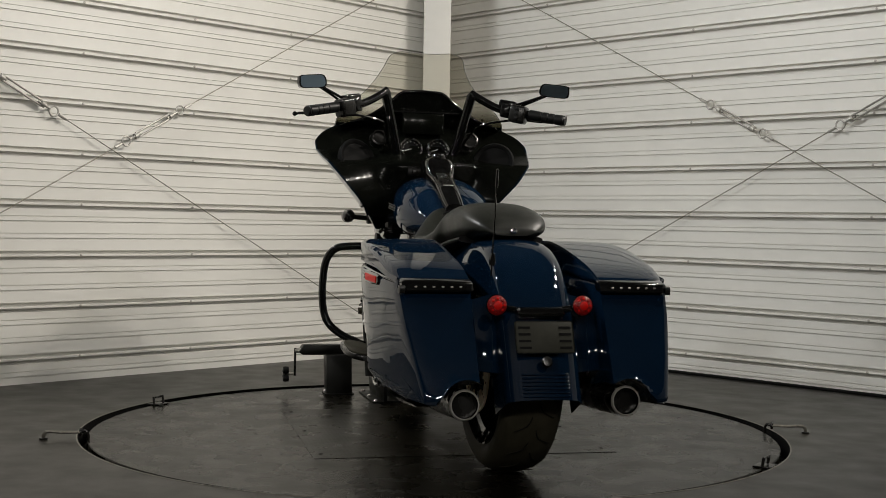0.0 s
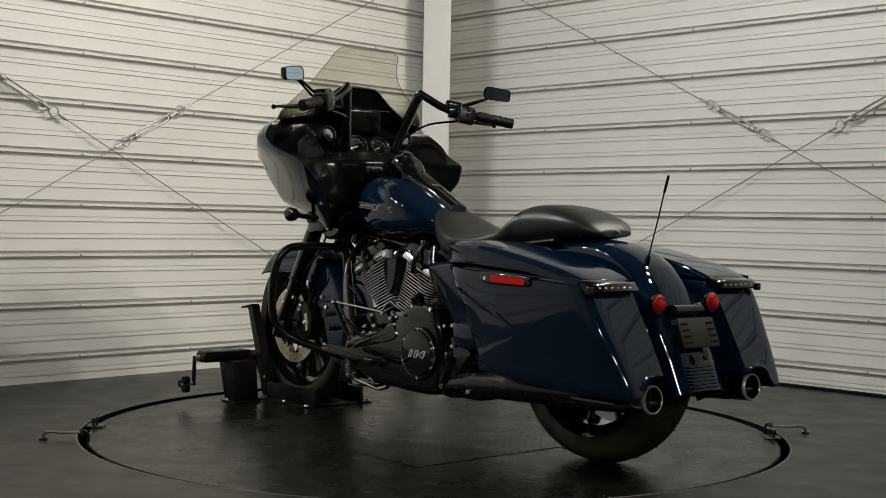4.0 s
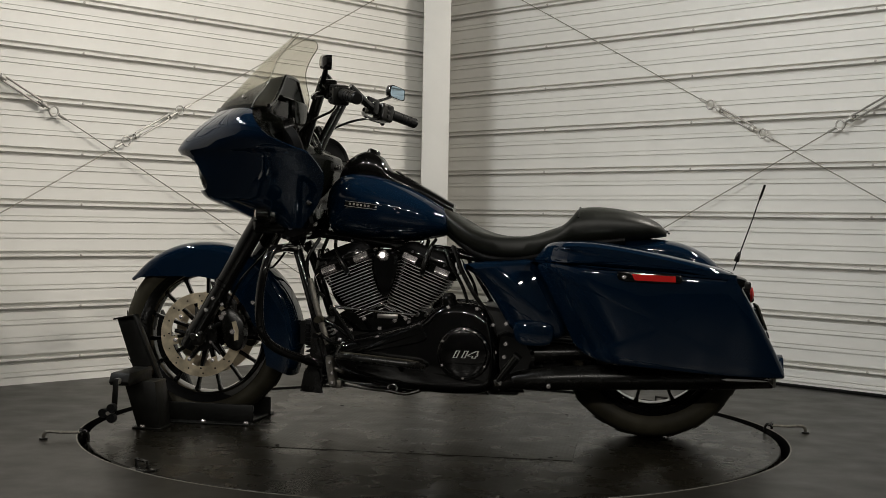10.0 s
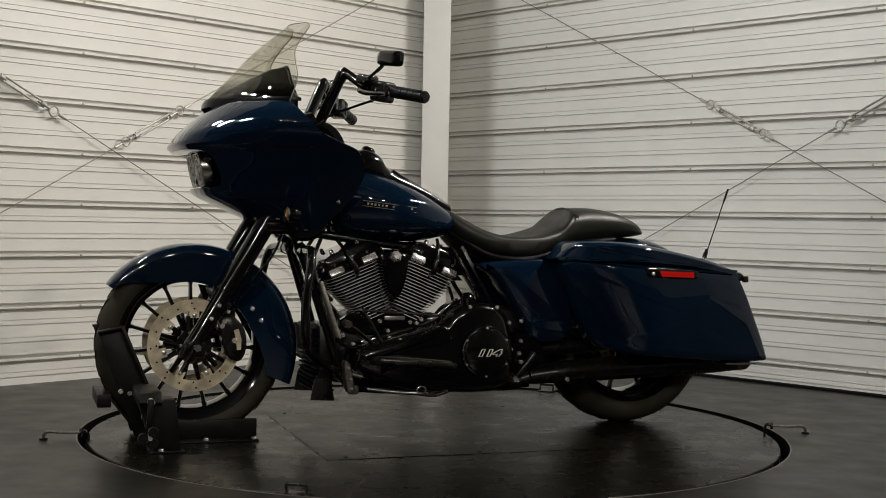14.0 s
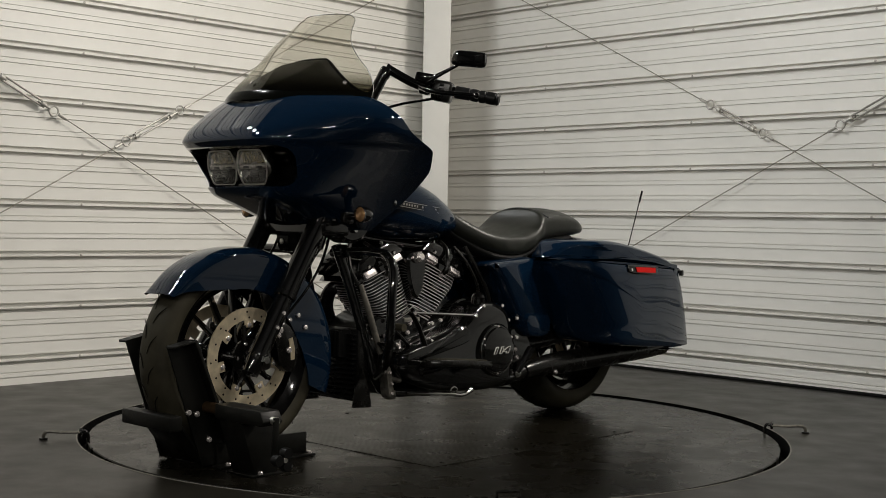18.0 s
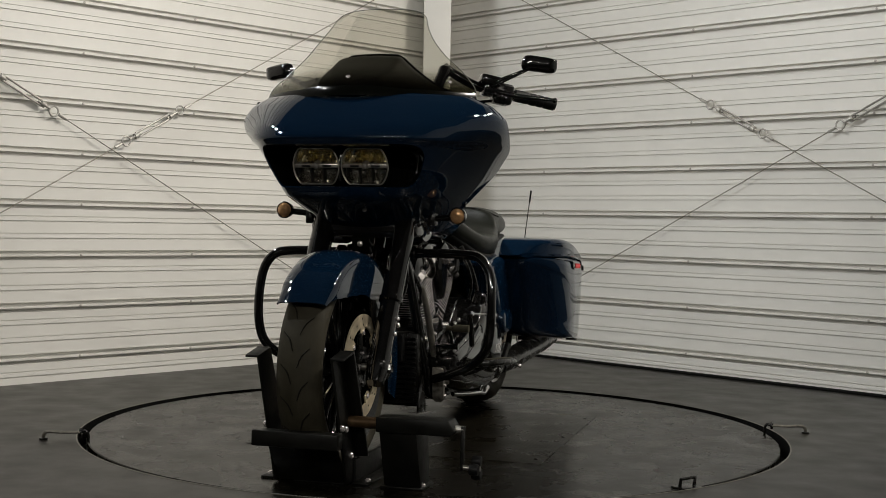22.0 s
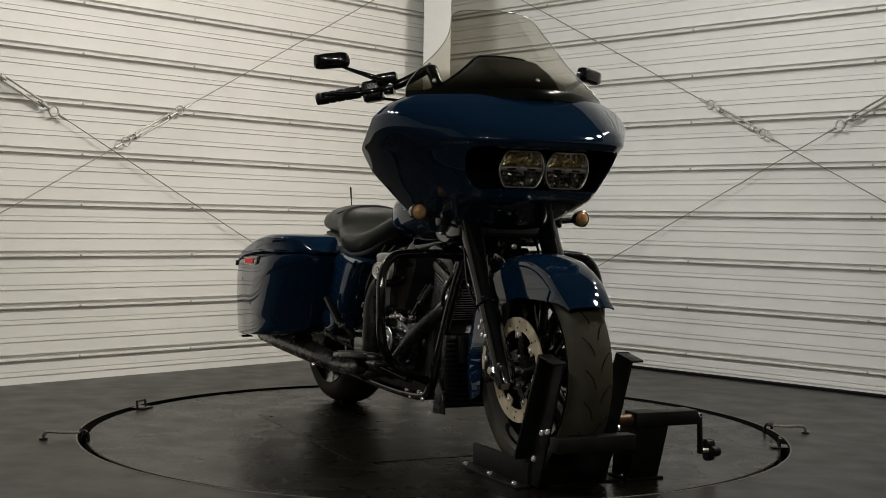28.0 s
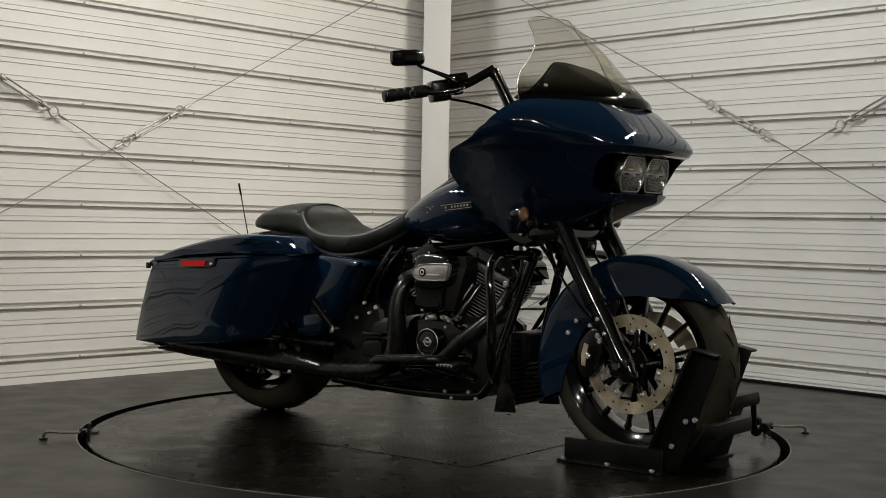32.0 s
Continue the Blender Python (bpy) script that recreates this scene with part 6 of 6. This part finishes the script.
part("timer_emblem", lathe([(0.011, 0.0), (0.0135, 0.0025), (0.016, 0.0)], (0.930, -0.206, 0.343), (0, -1, 0), 24, close=True), BADGE, bike)
part("timer_emblem", box(0.912, 0.948, -0.2095, -0.205, 0.339, 0.347, bev=0.001, seg=1), BADGE, bike)
for x0, x1 in ((0.983, 1.048), (1.008, 1.080), (0.925, 0.850), (0.900, 0.822)):
    y0 = -0.150 if x1 > x0 else -0.158
    part("pushrod_tube", tube([(x0, y0, 0.425), ((x0 + x1) / 2, y0 + 0.012, 0.478), ((x0 + x1) / 2, y0 + 0.012, 0.479), (x1, -0.111, 0.540)], [0.0135, 0.0125, 0.0105, 0.0105], 12, smooth=False), TIP, bike, "dark chrome pushrod tube")
    part("pushrod_collar", lathe([(0, 0.016), (0.013, 0.016), (0.017, 0.011), (0.014, 0.006), (0.0175, 0.0), (0.019, -0.012)], (x0, y0, 0.425), (x1 - x0, 0, 0.115), 14), CHROME, bike, "bright pushrod collar")
for x, tilt in ((0.926, -12), (0.990, 16)):
    at = Matrix.Translation((x, -0.170, 0.424)) @ Matrix.Rotation(radians(tilt), 4, "Y")
    block = part("lifter_block", turned(box(-0.024, 0.024, -0.014, 0.014, -0.011, 0.010, bev=0.004), at), CHROME, bike, "bright chrome lifter block")
    studs(block, [at @ Vector((k * 0.016, -0.014, 0.0)) for k in (-1, 1)], (0, -1, 0), 0.007, 0.007, POLISH)
studs(bike, [(0.884, -0.172, 0.447), (0.748, -0.172, 0.390), (0.985, -0.172, 0.394), (0.973, -0.180, 0.362), (0.876, -0.180, 0.338), (1.035, -0.165, 0.397)], (0, -1, 0.2), 0.0075, 0.010, CHROME)
part("sensor_cap", lathe([(0, 0.012), (0.010, 0.012), (0.013, 0.006), (0.013, -0.02)], (1.052, -0.155, 0.397), (0.3, -1, 0.2), 8), WORN, bike, "worn metal sensor cap")
part("brake_pedal", tube([(1.14, -0.22, 0.235), (1.02, -0.262, 0.262), (0.90, -0.255, 0.255)], [0.010, 0.008, 0.009], 10), BLACK, bike)
pad = part("brake_pad", box(1.068, 1.142, -0.335, -0.246, 0.276, 0.294, bev=0.006, seg=3), SATIN, bike, "black rubber brake pedal pad")
studs(pad, [(x, -0.336, 0.287) for x in (1.076, 1.090, 1.104, 1.118, 1.132)], (0, -1, 0), 0.004, 0.003, BADGE, "pad_stud")
part("brake_arm", tube([(1.11, -0.25, 0.284), (1.13, -0.225, 0.262), (1.13, -0.20, 0.24)], 0.009, 10), BLACK, bike)
part("step_box", pillow([(0.742, 0.338), (0.662, 0.335), (0.650, 0.30), (0.655, 0.275), (0.735, 0.275), (0.747, 0.30)], [-0.15, -0.212, -0.222], [0, 0, 0.008], 3), BLACK, bike)
part("step_bar", box(0.655, 0.745, -0.224, -0.17, 0.348, 0.362, bev=0.004), BLACK, bike)
for s in (-1,):
    studs(bike, [(1.00, s * 0.166, 0.245), (0.88, s * 0.168, 0.255), (1.05, s * 0.166, 0.36), (0.86, s * 0.168, 0.405), (0.62, s * 0.145, 0.42), (0.56, s * 0.145, 0.40), (0.60, s * 0.15, 0.455), (0.96, s * 0.140, 0.175), (0.99, s * 0.140, 0.155), (1.06, s * 0.140, 0.18), (1.09, s * 0.140, 0.16)], (0, s, 0), 0.008, 0.008)
    studs(bike, [(0.70, s * 0.20, 0.445), (0.95, s * 0.16, 0.40)], (0, s, 0.3), 0.012, 0.010, CHROME)
studs(bike, [(1.09, 0.155, 0.22), (1.05, 0.16, 0.245), (1.10, 0.14, 0.32), (1.06, 0.155, 0.33), (1.01, 0.157, 0.40), (0.90, 0.155, 0.395), (0.86, 0.157, 0.405)], (0, 1, 0), 0.008, 0.008)
part("wire_cover", tube([(1.215, 0.132, 0.535), (1.190, 0.146, 0.45), (1.160, 0.152, 0.36), (1.142, 0.155, 0.305)], [0.009, 0.011, 0.011, 0.009], 12), WORN, bike, "dull metal cable cover on the downtube")
# ---- turntable and wheel chock ----
BIKE_AT = pose(-0.767, -0.051, 0)
turntable = empty("turntable", "round dark rubber-topped turntable level with the floor", "turntable")
part("deck", lathe([(0, -0.05), (RT - 0.030, -0.05), (RT - 0.030, -0.003), (RT - 0.033, 0.0), (0.0, 0.0)], axis=(0, 0, 1), seg=128), DECK, turntable, "dark rubber deck")
part("tread_sheet", box(-0.52, 0.52, -0.50, 0.50, 0.0, 0.0018, bev=0.0005, seg=1), TREAD, turntable, "dark tread-plate sheet")
for x in (-0.45, 0.0, 0.45):
    studs(turntable, [(x, -0.47, 0.0018), (x, 0.47, 0.0018)], (0, 0, 1), 0.008, 0.003, SATIN, "deck_screw")
for a in (53.5, 227.0):
    r = RT - 0.035
    m = Matrix.Rotation(radians(a), 4, "Z") @ Matrix.Translation((r, 0, 0))
    part("lug_plate", turned(box(-0.03, 0.03, -0.035, 0.035, 0.0, 0.006, bev=0.002), m), SATIN, turntable)
    part("lug_loop", turned(tube([(0, -0.03, 0.004), (0.004, -0.03, 0.030), (0.004, 0.03, 0.030), (0, 0.03, 0.004)], 0.005, 8, smooth=False), m), SATIN, turntable, "steel tie-down loop")

chock = empty("wheel_chock", "black steel wheel chock with crank clamp on the turntable", "wheel chock")
part("tray", box(1.43, 1.78, -0.105, 0.105, 0.002, 0.010, bev=0.002), GUN, chock)
for s in (1, -1):
    part("side_rail", box(1.425, 1.775, s * 0.112 - 0.008, s * 0.112 + 0.008, 0.004, 0.070, bev=0.003), GUN, chock)
    part("foot_flange", box(1.425, 1.79, s * 0.140 - 0.025, s * 0.140 + 0.025, 0.0, 0.007, bev=0.002), GUN, chock)
    up = part("upright", prism([(1.952, 0.372), (1.872, 0.388), (1.735, 0.070), (1.735, 0.006), (1.822, 0.006)], s * 0.104, s * 0.112, 0.002), GUN, chock, "black steel upright plate")
    part("flange", prism([(1.880, 0.388), (1.868, 0.388), (1.735, 0.075), (1.747, 0.075)], s * 0.110, s * 0.145, 0.002), GUN, up)
    part("top_flange", prism([(1.952, 0.372), (1.872, 0.388), (1.872, 0.381), (1.952, 0.365)], s * 0.108, s * 0.145, 0.002), GUN, up)
    studs(chock, [(1.845, s * 0.112, 0.165), (1.875, s * 0.112, 0.172), (1.80, s * 0.112, 0.085)], (0, s, 0), 0.009, 0.008)
    studs(chock, [(1.44, s * 0.150, 0.007), (1.60, s * 0.150, 0.007), (1.755, s * 0.150, 0.007)], (0, 0, 1), 0.009, 0.008)
part("cross_bar", box(1.905, 1.950, -0.125, 0.128, 0.122, 0.166, bev=0.004), GUN, chock, "black steel cross bar")
part("front_plate", prism([(1.79, 0.004), (1.80, 0.004), (1.912, 0.150), (1.902, 0.150)], -0.104, 0.104, 0.002), GUN, chock)
part("front_foot", box(1.74, 1.80, -0.06, 0.10, 0.0, 0.008, bev=0.002), GUN, chock)
studs(chock, [(1.77, -0.040, 0.008), (1.77, 0.07, 0.008)], (0, 0, 1), 0.009, 0.008)
post = part("clamp_post", prism([(1.700, 0.006), (1.785, 0.006), (1.838, 0.168), (1.722, 0.168)], 0.208, 0.316, 0.003), GUN, chock, "black steel clamp post")
part("post_foot", box(1.69, 1.80, 0.200, 0.326, 0.0, 0.007, bev=0.002), GUN, post)
studs(chock, [(1.755, 0.214, 0.007), (1.765, 0.315, 0.007)], (0, 0, 1), 0.009, 0.008)
part("arm_housing", prism([(0.200, 0.163), (0.415, 0.163), (0.428, 0.176), (0.410, 0.206), (0.200, 0.206)], 1.775, 1.845, 0.004, plane="yz"), GUN, chock, "black square clamp housing")
part("clamp_screw", tube([(1.81, 0.110, 0.183), (1.81, 0.205, 0.183)], 0.017, 16, smooth=False), WOOD, chock, "worn brass-coloured clamp screw")
part("crank_shaft", tube([(1.81, 0.42, 0.180), (1.81, 0.445, 0.180)], 0.011, 12, smooth=False), STEEL, chock)
part("crank_arm", prism([(1.802, 0.190), (1.820, 0.190), (1.828, 0.070), (1.808, 0.070)], 0.438, 0.447, 0.002), GUN, chock)
part("crank_pin", tube([(1.818, 0.445, 0.078), (1.818, 0.495, 0.078)], 0.007, 10, smooth=False), STEEL, chock)
knob = bmesh.new()
for a in range(3):
    c = Vector((1.818 + 0.020 * math.cos(a * 2.094), 0.482, 0.078 + 0.020 * math.sin(a * 2.094)))
    lathe([(0, -0.012), (0.015, -0.012), (0.017, 0.0), (0.015, 0.012), (0, 0.012)], c, (0, 1, 0), 14, bm=knob)
part("crank_knob", knob, PLASTIC, chock, "black three-lobed crank knob")


# floor anchors beside the pit: a hook turnbuckle each, fixed to the floor
def anchor(place, deg):
    a = empty("floor_anchor", "small steel hook and turnbuckle at the turntable's rim", "floor anchor", "anchors at the turntable rim")
    a.matrix_world = Matrix.Translation(place) @ Matrix.Rotation(radians(deg), 4, "Z")
    for s in (1, -1):
        part("rail", tube([(-0.005, s * 0.010, 0.024), (0.062, s * 0.010, 0.024)], 0.0035, 8, smooth=False), WORN, a)
    part("collar", tube([(-0.010, 0, 0.024), (-0.002, 0, 0.024)], 0.013, 10, smooth=False), SATIN, a)
    part("shank", tube([(0.060, 0, 0.024), (0.100, 0, 0.026), (0.112, 0, 0.018), (0.114, 0, 0.002)], 0.0055, 8, 4), WORN, a)
    part("foot", lathe([(0, 0), (0.014, 0), (0.014, 0.006), (0, 0.007)], (0.114, 0, 0), (0, 0, 1), 12), SATIN, a)
    part("hook", tube([(-0.008, 0, 0.024), (-0.022, 0, 0.028), (-0.030, 0, 0.014), (-0.030, 0, -0.02)], 0.005, 8, 4), SATIN, a)


anchor((-1.175, -0.375, FLOOR_Z), 188)
anchor((1.232, 0.035, FLOOR_Z), -8)
# ---- the turning stage ----
def heading(t):
    return 102.56 + 6.861 * t


def motions():
    times = [float(t) for t in range(0, 33)]
    for thing, off in TURNING:
        walk(thing, [(t, pose(0, 0, 0, 0, 0, heading(t)) @ off) for t in times])


TURNING = [(bike, BIKE_AT), (turntable, Matrix()), (chock, BIKE_AT)]
motions()
